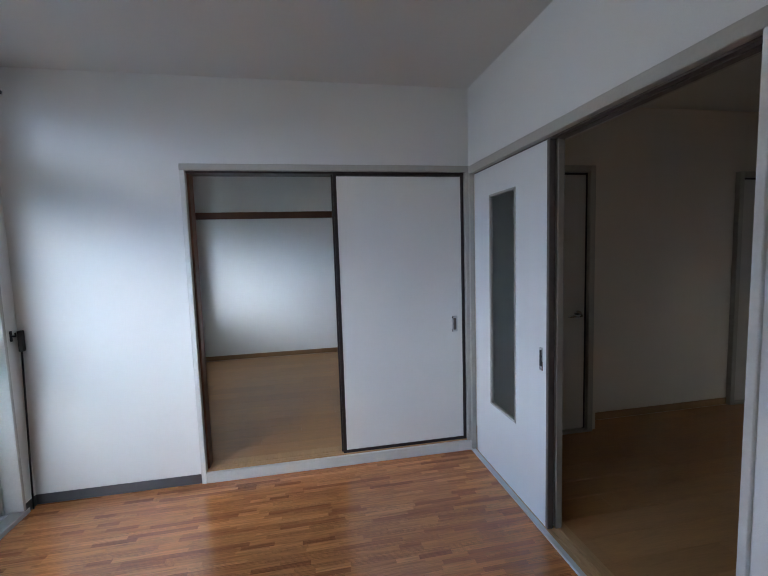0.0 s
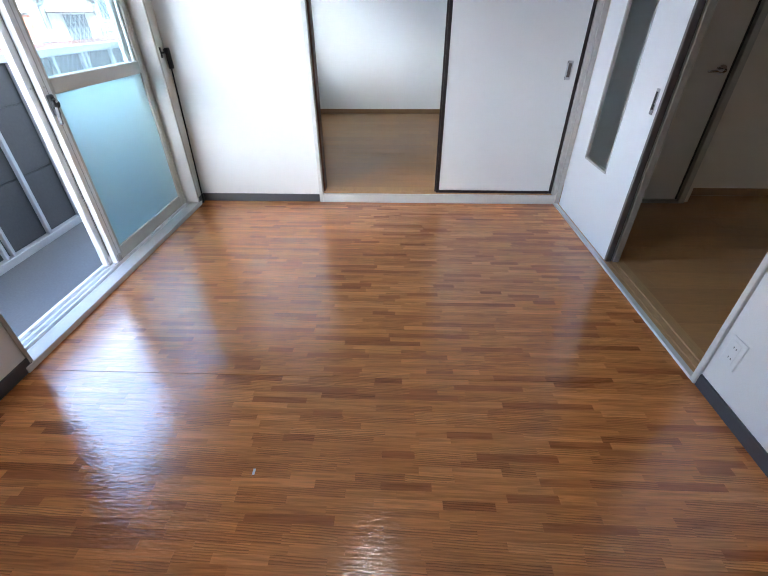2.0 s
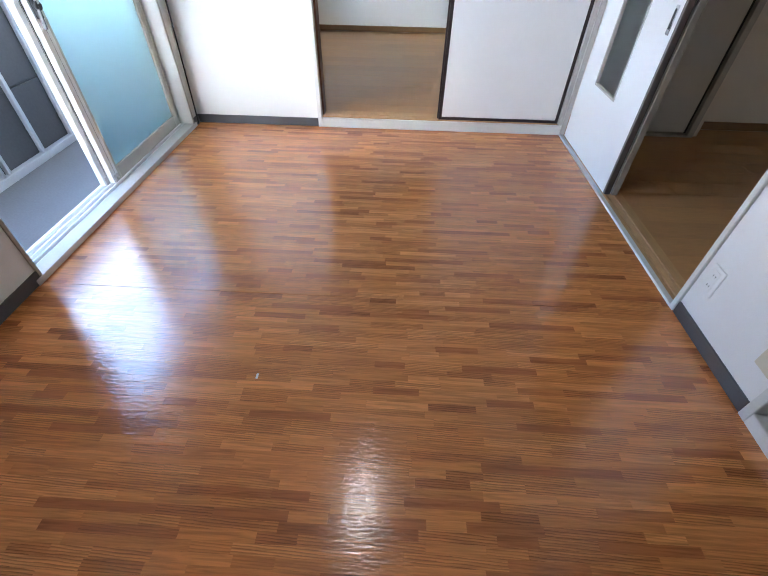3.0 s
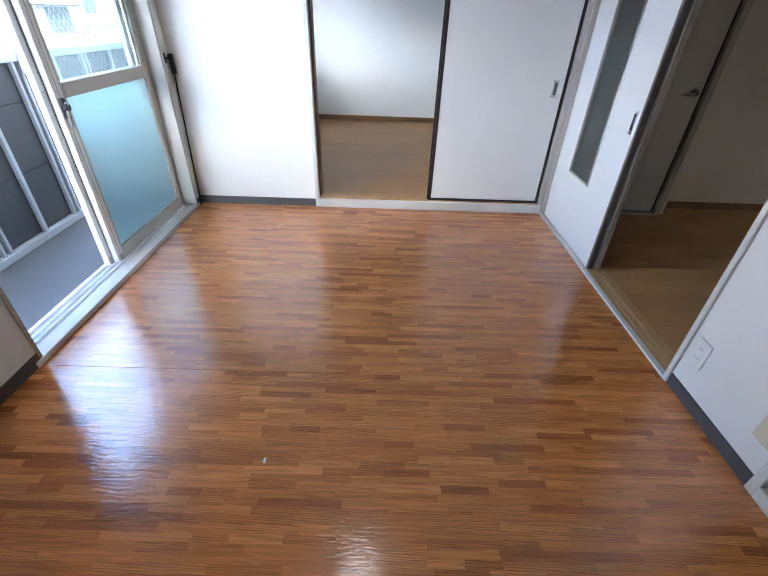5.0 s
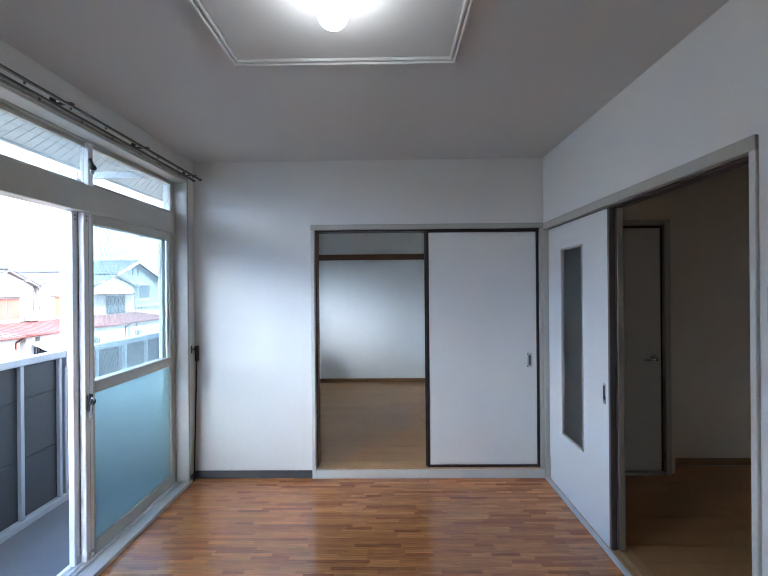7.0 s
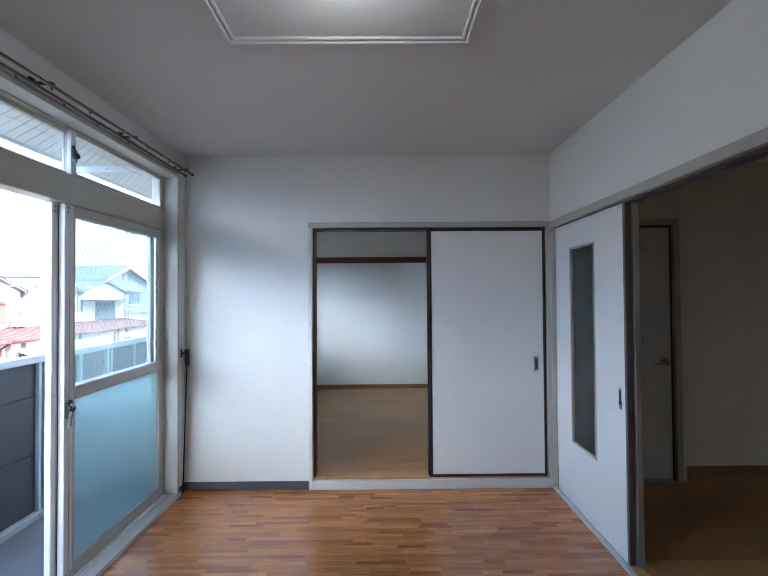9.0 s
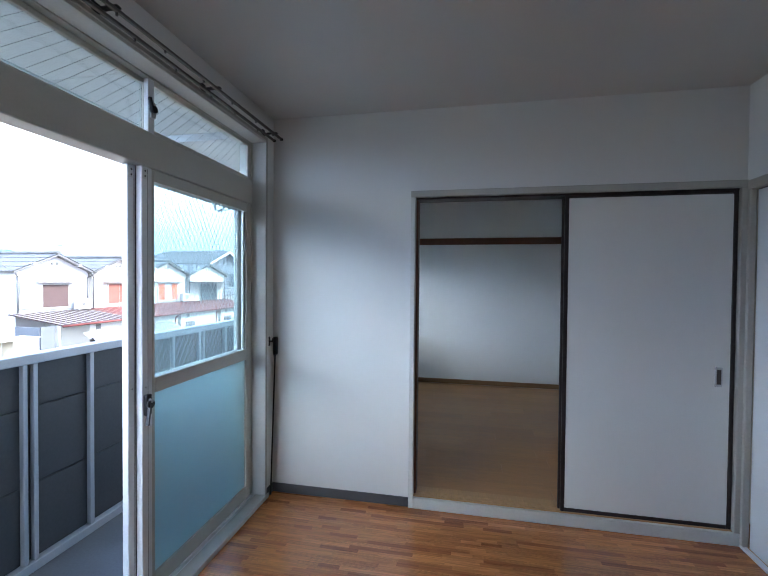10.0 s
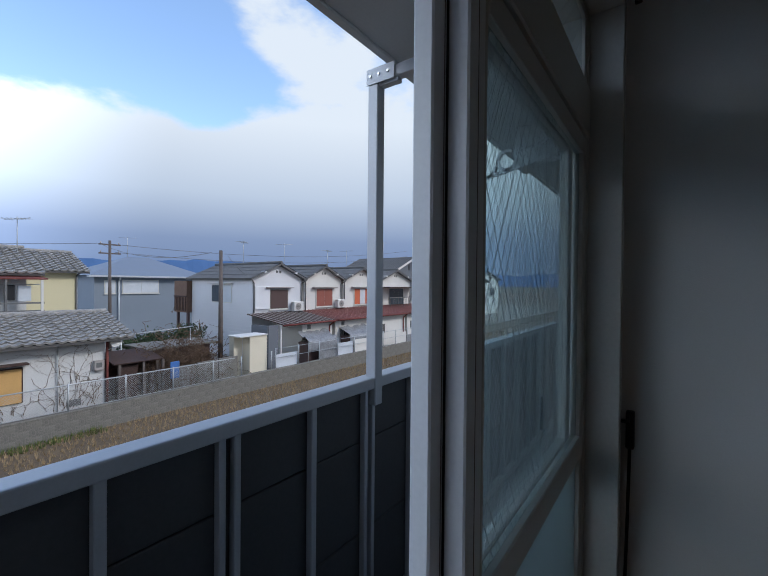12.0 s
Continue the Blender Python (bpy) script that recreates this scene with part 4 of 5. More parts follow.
part("bottom_rail", tube(bmesh.new(), (-16.6, 0.9, -2.56), (-16.6, 11.6, -2.56), 0.012, seg=6), WIRE, fence)
bm = bmesh.new()
for s in (1, -1):
    for i in range(150):
        a = 0.2 + i * 0.078
        ya, yb = (a, a + 0.78) if s > 0 else (a + 0.78, a)
        if a > 0.9 and a + 0.78 < 11.6:
            beam(bm, (-16.59, ya, -2.57), (-16.59, yb, -1.79), 0.005, 0.005, up=(1, 0, 0))
part("mesh_netting", bm, WIRE, fence)
lowf = thing("yard_fence", (-16.6, 20, -2.6), "low wire fence with pale boards behind", "fence")
for i in range(14):
    y = 13.8 + 1.45 * i
    part("post", tube(bmesh.new(), (-16.6, y, -2.62), (-16.6, y, -1.62), 0.024, seg=8), WIRE, lowf)
for z in (-1.66, -2.1):
    part("rail", tube(bmesh.new(), (-16.6, 13.8, z), (-16.6, 32.7, z), 0.013, seg=6), WIRE, lowf)
rb = random.Random(5)
for i in range(13):
    y = 13.85 + 1.45 * i
    if i not in (1, 6, 10):
        h = rb.uniform(0.45, 0.75)
        part("board", B((-16.72, -16.70, y + 0.02, y + 1.40, -2.6, -2.6 + h), bevel=0.004), (PALEWIN, WHITEWALL, TARP)[i % 3], lowf)


# ---- house kit ----
def roll_roof(o, u, v, lu, lv, roll=0.28, row=0.26, amp=0.06, step=0.06):
    """Pantile roof plane: o lower corner, u along the eave, v up the slope."""
    o, u, v = Vector(o), Vector(u).normalized(), Vector(v).normalized()
    n = u.cross(v)
    n = n if n.z > 0 else -n
    nu, nv = max(int(lu / roll), 1) * 6, max(int(lv / row), 1)
    bm, last = bmesh.new(), None
    for j in range(nv):
        a, b = [], []
        for i in range(nu + 1):
            s = amp * (0.5 + 0.5 * math.cos(2 * math.pi * i / 6)) ** 1.5
            jit = random.uniform(-0.004, 0.004)
            a.append(bm.verts.new(o + u * (lu * i / nu) + v * (lv * j / nv - 0.02) + n * (s + step + jit)))
            b.append(bm.verts.new(o + u * (lu * i / nu) + v * (lv * (j + 1) / nv) + n * s))
        lip = last or [bm.verts.new(p.co - n * (step + 0.01)) for p in a]
        last = b
        for i in range(nu):
            bm.faces.new((a[i], a[i + 1], b[i + 1], b[i]))
            bm.faces.new((lip[i], lip[i + 1], a[i + 1], a[i]))
    return bm


def slab(o, u, v, lu, lv, t):
    """A flat slab under a roof plane."""
    o, u, v = Vector(o), Vector(u).normalized() * lu, Vector(v).normalized() * lv
    n = u.cross(v).normalized()
    n = n if n.z > 0 else -n
    bm = bmesh.new()
    lo = [bm.verts.new(p - n * t) for p in (o, o + u, o + u + v, o + v)]
    hi = [bm.verts.new(p - n * 0.004) for p in (o, o + u, o + u + v, o + v)]
    bm.faces.new(lo), bm.faces.new(hi)
    for i in range(4):
        bm.faces.new((lo[i], lo[(i + 1) % 4], hi[(i + 1) % 4], hi[i]))
    return bm


def gable_wall(x0, x1, y0, y1, z0, ze, zp, along="x"):
    """A house body with a ridge along x (gables on the x faces) or along y."""
    bm = bmesh.new()
    if along == "x":
        prof = ((y0, z0), (y1, z0), (y1, ze), ((y0 + y1) / 2, zp), (y0, ze))
        a, b = [[bm.verts.new((x, p, q)) for p, q in prof] for x in (x0, x1)]
    else:
        prof = ((x0, z0), (x1, z0), (x1, ze), ((x0 + x1) / 2, zp), (x0, ze))
        a, b = [[bm.verts.new((p, y, q)) for p, q in prof] for y in (y0, y1)]
    bm.faces.new(a), bm.faces.new(b)
    for i in range(5):
        bm.faces.new((a[i], a[(i + 1) % 5], b[(i + 1) % 5], b[i]))
    return bm


def gable_roof(parent, x0, x1, y0, y1, ze, zp, over, mat, along="x", tiles=True, name="roof"):
    """Two slopes with verge boards. x0..y1: the body; over: the overhang."""
    half = ((y1 - y0) if along == "x" else (x1 - x0)) / 2
    rise = zp - ze
    k = (half + over) / half
    zl = zp - rise * k + 0.05
    zr = zp + 0.05
    length = (x1 - x0 if along == "x" else y1 - y0) + 2 * over
    sl = math.hypot((half + over), rise * k)
    if along == "x":
        mid = (y0 + y1) / 2
        planes = (((x0 - over, y0 - over, zl), (1, 0, 0), (0, half + over, rise * k)), ((x0 - over, y1 + over, zl), (1, 0, 0), (0, -half - over, rise * k)))
    else:
        mid = (x0 + x1) / 2
        planes = (((x0 - over, y0 - over, zl), (0, 1, 0), (half + over, 0, rise * k)), ((x1 + over, y0 - over, zl), (0, 1, 0), (-half - over, 0, rise * k)))
    for o, u, v in planes:
        r = part(name, roll_roof(o, u, v, length, sl) if tiles else roll_roof(o, u, v, length, sl, 0.22, 0.5, 0.022, 0.02), mat, parent)
        part("eaves_board", slab(o, u, v, length, sl, 0.09), SLATE, r)
    if along == "x":
        part("ridge_cap", tube(bmesh.new(), (x0 - over, mid, zr + 0.05), (x1 + over, mid, zr + 0.05), 0.09, seg=8), mat, parent)
    else:
        part("ridge_cap", tube(bmesh.new(), (mid, y0 - over, zr + 0.05), (mid, y1 + over, zr + 0.05), 0.09, seg=8), mat, parent)


def wall_window(parent, x, y0, y1, z0, z1, mat, leaves=2, hood=True, frame_mat=None, middle=None):
    """A framed window or shutter on a wall that faces +x."""
    w = part("window", B((x - 0.02, x + 0.02, y0, y1, z0, z1)), frame_mat or ALU, parent)
    step = (y1 - y0 - 0.08) / leaves
    for i in range(leaves):
        part("pane", B((x + 0.02, x + 0.035, y0 + 0.04 + i * step + 0.01, y0 + 0.04 + (i + 1) * step - 0.01, z0 + 0.05, z1 - 0.05), bevel=0.004), middle if middle and i == 1 else mat, w)
    if hood:
        part("hood", B((x, x + 0.28, y0 - 0.35, y1 + 0.25, z1 + 0.06, z1 + 0.11), bevel=0.01), RIBW, w)
    part("sill", B((x, x + 0.08, y0 - 0.05, y1 + 0.05, z0 - 0.05, z0), bevel=0.005), ALU, w)


def side_window(parent, y, x0, x1, z0, z1, mat, leaves=2):
    """A framed window on a wall that faces -y."""
    w = part("window", B((x0, x1, y - 0.02, y + 0.02, z0, z1)), ALU, parent)
    step = (x1 - x0 - 0.08) / leaves
    for i in range(leaves):
        part("pane", B((x0 + 0.04 + i * step + 0.01, x0 + 0.04 + (i + 1) * step - 0.01, y - 0.035, y - 0.02, z0 + 0.05, z1 - 0.05), bevel=0.004), mat if i % 2 == 0 else PALEWIN, w)
    part("hood", B((x0 - 0.15, x1 + 0.15, y - 0.25, y, z1 + 0.05, z1 + 0.1), bevel=0.01), ALU, w)


def laps(parent, face, a0, a1, z0, z1, pos, mat, step=0.2):
    """Horizontal siding laps, each with a lower lip."""
    bm = bmesh.new()
    z = z0
    while z < z1 - 0.02:
        t = min(step, z1 - z)
        if face == "x":
            box(bm, pos, pos + 0.022, a0, a1, z + 0.022, z + t)
        else:
            box(bm, a0, a1, pos - 0.022, pos, z + 0.022, z + t)
        z += step
    part("siding", bm, mat, parent)


def pipe(parent, pts, r=0.035, mat=None):
    bm = bmesh.new()
    for p, q in zip(pts, pts[1:]):
        tube(bm, p, q, r, seg=8)
    part("downpipe", bm, mat or SLATE, parent)


def ac_unit(x, y, z, on):
    u = thing("air_conditioner", (x, y, z), "white outdoor air-conditioner unit on " + on, "air conditioner", "air conditioners")
    part("casing", B((x - 0.28, x, y, y + 0.78, z + 0.06, z + 0.62), bevel=0.02, seg=2), WHITEWALL, u)
    part("foot", B((x - 0.26, x - 0.02, y + 0.1, y + 0.16, z, z + 0.06)), SLATE, u)
    part("foot", B((x - 0.26, x - 0.02, y + 0.62, y + 0.68, z, z + 0.06)), SLATE, u)
    g = part("fan_grille", tube(bmesh.new(), (x, y + 0.33, z + 0.34), (x + 0.02, y + 0.33, z + 0.34), 0.22, seg=24), RIBW, u)
    part("fan_hub", tube(bmesh.new(), (x + 0.02, y + 0.33, z + 0.34), (x + 0.03, y + 0.33, z + 0.34), 0.07, seg=14), SLATE, g)
    for k in range(2):
        bm = bmesh.new()
        for j in range(20):
            a0, a1 = 2 * math.pi * j / 20, 2 * math.pi * (j + 1) / 20
            r = 0.11 + 0.06 * k
            beam(bm, (x + 0.024, y + 0.33 + math.cos(a0) * r, z + 0.34 + math.sin(a0) * r), (x + 0.024, y + 0.33 + math.cos(a1) * r, z + 0.34 + math.sin(a1) * r), 0.012, 0.012, up=(1, 0, 0))
        part("ring", bm, SLATE, g)


def antenna(x, y, z, h, turn):
    a = thing("tv_antenna", (x, y, z), "thin metal television aerial on roof", "antenna", "aerials")
    part("mast", tube(bmesh.new(), (x, y, z), (x, y, z + h), 0.018, seg=6), WIRE, a)
    c, s = math.cos(turn), math.sin(turn)
    part("boom", tube(bmesh.new(), (x - 0.6 * c, y - 0.6 * s, z + h - 0.1), (x + 0.6 * c, y + 0.6 * s, z + h - 0.05), 0.012, seg=6), WIRE, a)
    for k in range(7):
        d, l = -0.55 + 0.18 * k, 0.34 - 0.03 * k
        part("element", tube(bmesh.new(), (x + d * c - l * s, y + d * s + l * c, z + h - 0.08), (x + d * c + l * s, y + d * s - l * c, z + h - 0.08), 0.007, seg=5), WIRE, a)


# ---- the row of gabled houses ----
FX = -20.5
ROW = [(15.35, 19.0, WHITESIDE, SHUTTER, (16.5, 17.9), "white lap-sided house with brown shutter"),
       (19.25, 22.75, WHITEWALL, REDSHUT, (20.25, 21.85), "white rendered house with red-brown shutters"),
       (23.0, 27.0, WHITEWALL, ORANGE, (24.15, 26.1), "white rendered house with orange shutters"),
       (27.3, 31.9, WHITEWALL, DARKWIN, (28.6, 30.8), "white rendered house with railed balcony")]
for i, (y0, y1, wm, sm, win, label) in enumerate(ROW):
    h = thing("house", (FX - 3, (y0 + y1) / 2, GH), label, "house", "row of gabled houses")
    part("wall", gable_wall(FX - 6.3, FX, y0, y1, GH, 1.78, 2.58), wm, h)
    gable_roof(h, FX - 6.3, FX, y0, y1, 1.78, 2.58, 0.28, ROWROOF, "x", False)
    if i == 0:
        laps(h, "x", y0, y1, -0.2, 1.75, FX, wm)
        laps(h, "y", FX - 6.3, FX, -2.8, 1.75, y0, wm)
        side_window(h, y0 - 0.022, -24.5, -22.4, 0.25, 1.35, DARKWIN)
        part("shutter_box", B((FX + 0.012, FX + 0.12, 15.45, 16.45, -0.05, 1.25), bevel=0.01), wm, h)
    wall_window(h, FX + 0.026, win[0], win[1], -0.1 if i != 3 else -0.4, 1.12, sm, 1 if i == 0 else (2 if i < 2 else 3), middle=PALEWIN if i == 2 else None)
    for dy in (-0.12, 0.12):
        part("vent", B((FX, FX + 0.03, (y0 + y1) / 2 + dy - 0.06, (y0 + y1) / 2 + dy + 0.06, 2.05, 2.2)), SLATE, h)
    part("beam_end", B((FX, FX + 0.3, y1 - 0.75, y1 - 0.6, 2.02, 2.14)), wm, h)
    part("beam_end", B((FX, FX + 0.3, y0 + 0.6, y0 + 0.75, 2.02, 2.14)), wm, h)
    pipe(h, [(FX + 0.25, y0 - 0.2, 1.62), (FX + 0.06, y0 + 0.06, 1.45), (FX + 0.06, y0 + 0.06, -0.3)])
    pipe(h, [(FX + 0.25, y1 + 0.2, 1.62), (FX + 0.06, y1 - 0.06, 1.45), (FX + 0.06, y1 - 0.06, -0.3)])
    if i == 3:
        part("balcony_slab", B((FX, FX + 1.0, y0 + 0.1, y1, -0.55, -0.4), bevel=0.01), WHITEWALL, h)
        for k in range(12):
            part("baluster", B((FX + 0.95, FX + 0.98, y0 + 0.2 + 0.38 * k, y0 + 0.23 + 0.38 * k, -0.4, 0.35)), SLATE, h)
        part("balcony_rail", B((FX + 0.93, FX + 1.0, y0 + 0.1, y1, 0.35, 0.4)), SLATE, h)
        part("canopy", B((FX, FX + 1.1, y0, y1, 1.15, 1.22)), BROWNTIN, h)
    # lean-to annex
    mat = BROWNTIN if i == 0 else REDTIN
    a = part("annex_wall", B((FX, -17.85, y0 + (1.3 if i == 0 else 0.05), y1, GH, -0.62)), WHITEWALL, h)
    o, u, v = (-17.5, y0 - 0.35, -0.66), (0, 1, 0), (-3.0, 0, 0.40)
    r = part("annex_roof", slab(o, u, v, y1 - y0 + 0.6, 3.03, 0.05), mat, h)
    for k in range(int((y1 - y0 + 0.5) / 0.33)):
        y = y0 - 0.3 + 0.33 * k
        part("rib", beam(bmesh.new(), (-17.5, y, -0.645), (-20.48, y, -0.245), 0.035, 0.02), RIBW if i == 0 else RUSTRIB, r)
    part("gutter", tube(bmesh.new(), (-17.46, y0 - 0.35, -0.72), (-17.46, y1 + 0.25, -0.72), 0.05, seg=8), REDTIN, r)
    wy = y0 + (1.55 if i == 0 else 0.5)
    w = part("barred_window", B((-17.86, -17.82, wy, wy + 0.9, -1.95, -1.35)), DARKWIN, h)
    for k in range(6):
        part("bar", B((-17.80, -17.77, wy + 0.06 + 0.15 * k, wy + 0.09 + 0.15 * k, -1.95, -1.35)), RIBW, w)
    part("vent", B((-17.86, -17.83, wy + 0.1, wy + 0.35, -1.1, -0.85)), SLATE, h)
    if i == 0:
        part("porch_screen", B((-17.75, -17.70, 14.25, 14.85, GH, -0.68), (-19.0, -17.75, 14.2, 14.25, GH, -0.7)), DARKHOUSE, h, "dark board porch screen")
        part("porch_post", B((-17.7, -17.62, 14.95, 15.03, GH, -0.7)), WHITEWALL, h)
    pipe(h, [(-17.5, y1 - 0.1, -0.74), (-17.8, y1 - 0.25, -1.0), (-17.8, y1 - 0.25, GH)], 0.04, REDTIN)
ac_unit(FX + 0.42, 18.05, -0.30, "tin roof")
ac_unit(FX + 0.42, 22.0, -0.26, "tin roof")
ac_unit(FX + 0.42, 26.2, -0.26, "tin roof")
BAYWOOD = material("weathered_brown_boards", (0.15, 0.085, 0.055), 0.75, vary=0.3, scale=2, fine=25, bump=0.2, stretch=(1, 1, 0.2))
bay = thing("enclosed_balcony", (-27.5, 15.2, -0.4), "brown timber enclosed balcony on house end", "balcony")
part("screen", B((-28.4, -26.85, 15.0, 16.8, -0.5, 1.55), bevel=0.01), BAYWOOD, bay)
for k in range(8):
    part("batten", B((-28.35 + 0.19 * k, -28.29 + 0.19 * k, 14.97, 15.0, -0.4, 0.5)), BROWNTIN, bay)
part("rail", B((-28.4, -26.85, 14.95, 15.0, 0.5, 0.58)), BROWNTIN, bay)
part("brace", B((-28.3, -28.15, 15.1, 15.25, GH, -0.5), (-27.05, -26.9, 15.1, 15.25, GH, -0.5)), SHUTTER, bay)


# tarpaulins over frames
def tarp(y0, y1, seed):
    r = random.Random(seed)
    t = thing("tarpaulin_shelter", (-17.3, y0, GH), "crumpled silver tarpaulin over yard frame", "tarpaulin", "tarpaulins")
    bm = bmesh.new()
    n, m = 12, 12
    g = [[None] * (m + 1) for _ in range(n + 1)]
    for i in range(n + 1):
        for j in range(m + 1):
            s = j / m
            x = -17.8 + 0.9 * min(s * 1.6, 1) + (0.10 * max(s - 0.62, 0))
            z = -1.15 - 0.45 * min(s * 1.6, 1) - 1.4 * max(s - 0.62, 0)
            g[i][j] = bm.verts.new((x + r.gauss(0, 0.02), y0 + (y1 - y0) * i / n + r.gauss(0, 0.02), z + r.gauss(0, 0.035) - 0.06 * math.sin(math.pi * i / n) ** 2))
    for i in range(n):
        for j in range(m):
            bm.faces.new((g[i][j], g[i + 1][j], g[i + 1][j + 1], g[i][j + 1])).smooth = True
    part("sheet", bm, TARP, t)
    for y in (y0 + 0.05, y1 - 0.05):
        part("pole", tube(bmesh.new(), (-16.95, y, GH), (-16.95, y, -1.62), 0.02, seg=6), WIRE, t)
    part("dark_store", B((-17.8, -17.1, y0 + 0.1, y1 - 0.1, GH, -1.7), bevel=0.02), SHUTTER, t)


tarp(16.2, 18.4, 1)
tarp(19.6, 22.0, 2)

box1 = thing("garden_locker", (-17.2, 12.9, GH), "tall cream steel storage locker by fence", "locker")
part("body", B((-17.4, -16.85, 12.55, 13.5, GH, -0.98), bevel=0.015), CREAMTIN, box1)
part("lid", B((-17.75, -16.8, 12.0, 13.52, -0.98, -0.93), bevel=0.008), WHITEWALL, box1)
part("side_screen", B((-17.75, -17.4, 12.1, 12.55, GH, -0.98), bevel=0.01), CREAMTIN, box1)

# ---- house on the near corner ----
lh = thing("house", (-19.6, 4, GH), "low white house with grey pantile roof", "house")
part("wall", gable_wall(-21.6, -17.6, -6.0, 7.1, GH, -0.45, 0.12, "y"), STAINWALL, lh)
gable_roof(lh, -21.6, -17.6, -6.0, 7.35, -0.42, 0.2, 0.5, TILE, "y")
wn = part("window", B((-17.62, -17.56, 3.9, 4.9, -2.3, -1.2)), BROWNTIN, lh)
part("board_shutter", B((-17.56, -17.53, 3.95, 4.86, -2.28, -1.24), bevel=0.005), TANBOARD, wn, "tan board over window")
part("hood", B((-17.6, -17.3, 3.6, 5.0, -1.12, -1.06), bevel=0.01), BROWNTIN, wn)
part("floor_vent", B((-17.6, -17.57, 6.0, 6.4, -2.72, -2.5)), SLATE, lh)
pipe(lh, [(-17.52, 5.75, -0.6), (-17.55, 5.75, GH)], 0.02, WIRE)
pipe(lh, [(-17.5, 7.15, -0.6), (-17.5, 7.15, GH)], 0.045, REDTIN)
mt = part("meter_box", B((-17.6, -17.45, 6.75, 7.05, -1.62, -1.28), bevel=0.015), RIBW, lh)
part("meter_glass", B((-17.45, -17.44, 6.8, 6.97, -1.52, -1.36)), SLATE, mt)
dish = thing("satellite_dish", (-17.35, 7.35, -0.75), "small white satellite dish on house corner", "dish")
bm = bmesh.new()
tube(bm, (-17.35, 7.38, -0.72), (-17.28, 7.34, -0.68), 0.10, 0.17, 18)
part("bowl", bm, WHITEWALL, dish)
part("arm", tube(bmesh.new(), (-17.3, 7.36, -0.85), (-17.5, 7.15, -0.95), 0.015, seg=6), WIRE, dish)

uh = thing("house", (-24, 2, GH), "upper storey with pantile roof and wash balcony", "house")
part("wall", B((-26, -21.2, -5, 5.8, GH, 1.9)), STAINWALL, uh)
gable_roof(uh, -26, -21.2, -5.0, 5.8, 1.85, 2.75, 0.45, TILE, "y")
part("balcony_roof", slab((-20.2, -1, 1.55), (0, 1, 0), (-1.2, 0, 0.12), 7.2, 1.2, 0.05), REDTIN, uh)
for y in (3.9, 5.0, 6.0):
    part("post", B((-20.3, -20.22, y, y + 0.07, 0.2, 1.55)), WHITEWALL if y > 5.5 else SLATE, uh)
part("rail", B((-20.32, -20.24, -1, 6.1, 0.62, 0.68), (-20.32, -20.24, -1, 6.1, 0.35, 0.39)), SLATE, uh)
wall_window(uh, -21.19, 3.5, 4.9, 0.2, 1.45, PALEWIN, 2, False)
sp = part("solar_panel", B((-22.9, -21.8, 3.9, 4.7, 2.35, 2.42), bevel=0.01), BLUEP, uh)
wash = thing("washing", (-20.6, 5.4, 1.3), "dark and pale clothes hanging on balcony", "laundry")
part("pole", tube(bmesh.new(), (-20.6, 4.9, 1.32), (-20.6, 6.05, 1.32), 0.015, seg=6), WIRE, wash)
part("garment", B((-20.63, -20.57, 5.05, 5.35, 0.75, 1.3), bevel=0.02), BLACKP, wash)
part("garment", B((-20.63, -20.57, 5.42, 5.8, 0.7, 1.28), bevel=0.02), PALEWIN, wash)
yh = thing("house", (-27, 7, GH), "pale yellow house with grey pantile roof", "house")
part("wall", B((-29, -24.6, 5.9, 8.45, GH, 2.05)), YELLOW, yh)
gable_roof(yh, -29, -24.6, 4.5, 8.5, 2.0, 2.85, 0.35, TILE, "y")
pipe(yh, [(-24.3, 8.5, 1.9), (-24.55, 8.4, 1.7), (-24.55, 8.4, GH)], 0.04)

# ---- blue-grey hipped house ----
bh = thing("house", (-37, 16, GH), "blue-grey sided house with hipped roof", "house")
part("wall", B((-40, -34, 12.3, 20.2, GH, 1.95)), BLUEGREY, bh)
bm = bmesh.new()
e = 0.45
lo = [bm.verts.new(p) for p in ((-34 + e, 12.3 - e, 1.9), (-34 + e, 20.2 + e, 1.9), (-40 - e, 20.2 + e, 1.9), (-40 - e, 12.3 - e, 1.9))]
r0, r1 = bm.verts.new((-37, 15.6, 3.45)), bm.verts.new((-37, 17.2, 3.45))
bm.faces.new((lo[0], lo[1], r1, r0)), bm.faces.new((lo[1], lo[2], r1)), bm.faces.new((lo[2], lo[3], r0, r1)), bm.faces.new((lo[3], lo[0], r0)), bm.faces.new(lo)
part("roof", bm, BLUEROOF, bh)
part("fascia", B((-34.0, -34 + e + 0.04, 12.3 - e, 20.2 + e, 1.78, 1.9)), ALUG, bh)
wall_window(bh, -33.98, 14.05, 16.6, 0.6, 1.6, PALEWIN, 2, False)
wall_window(bh, -33.98, 12.9, 13.6, 0.6, 1.55, PALEWIN, 1, False)
pipe(bh, [(-33.6, 13.8, 1.75), (-33.9, 13.8, 1.5), (-33.9, 13.8, GH)], 0.05, ALUG)

# ---- dark house beyond the row ----
dh = thing("house", (-26, 36, GH), "dark grey house with white gable boards", "house")
part("wall", gable_wall(-30, -23.5, 33.2, 40.5, GH, 2.6, 4.1), DARKHOUSE, dh)
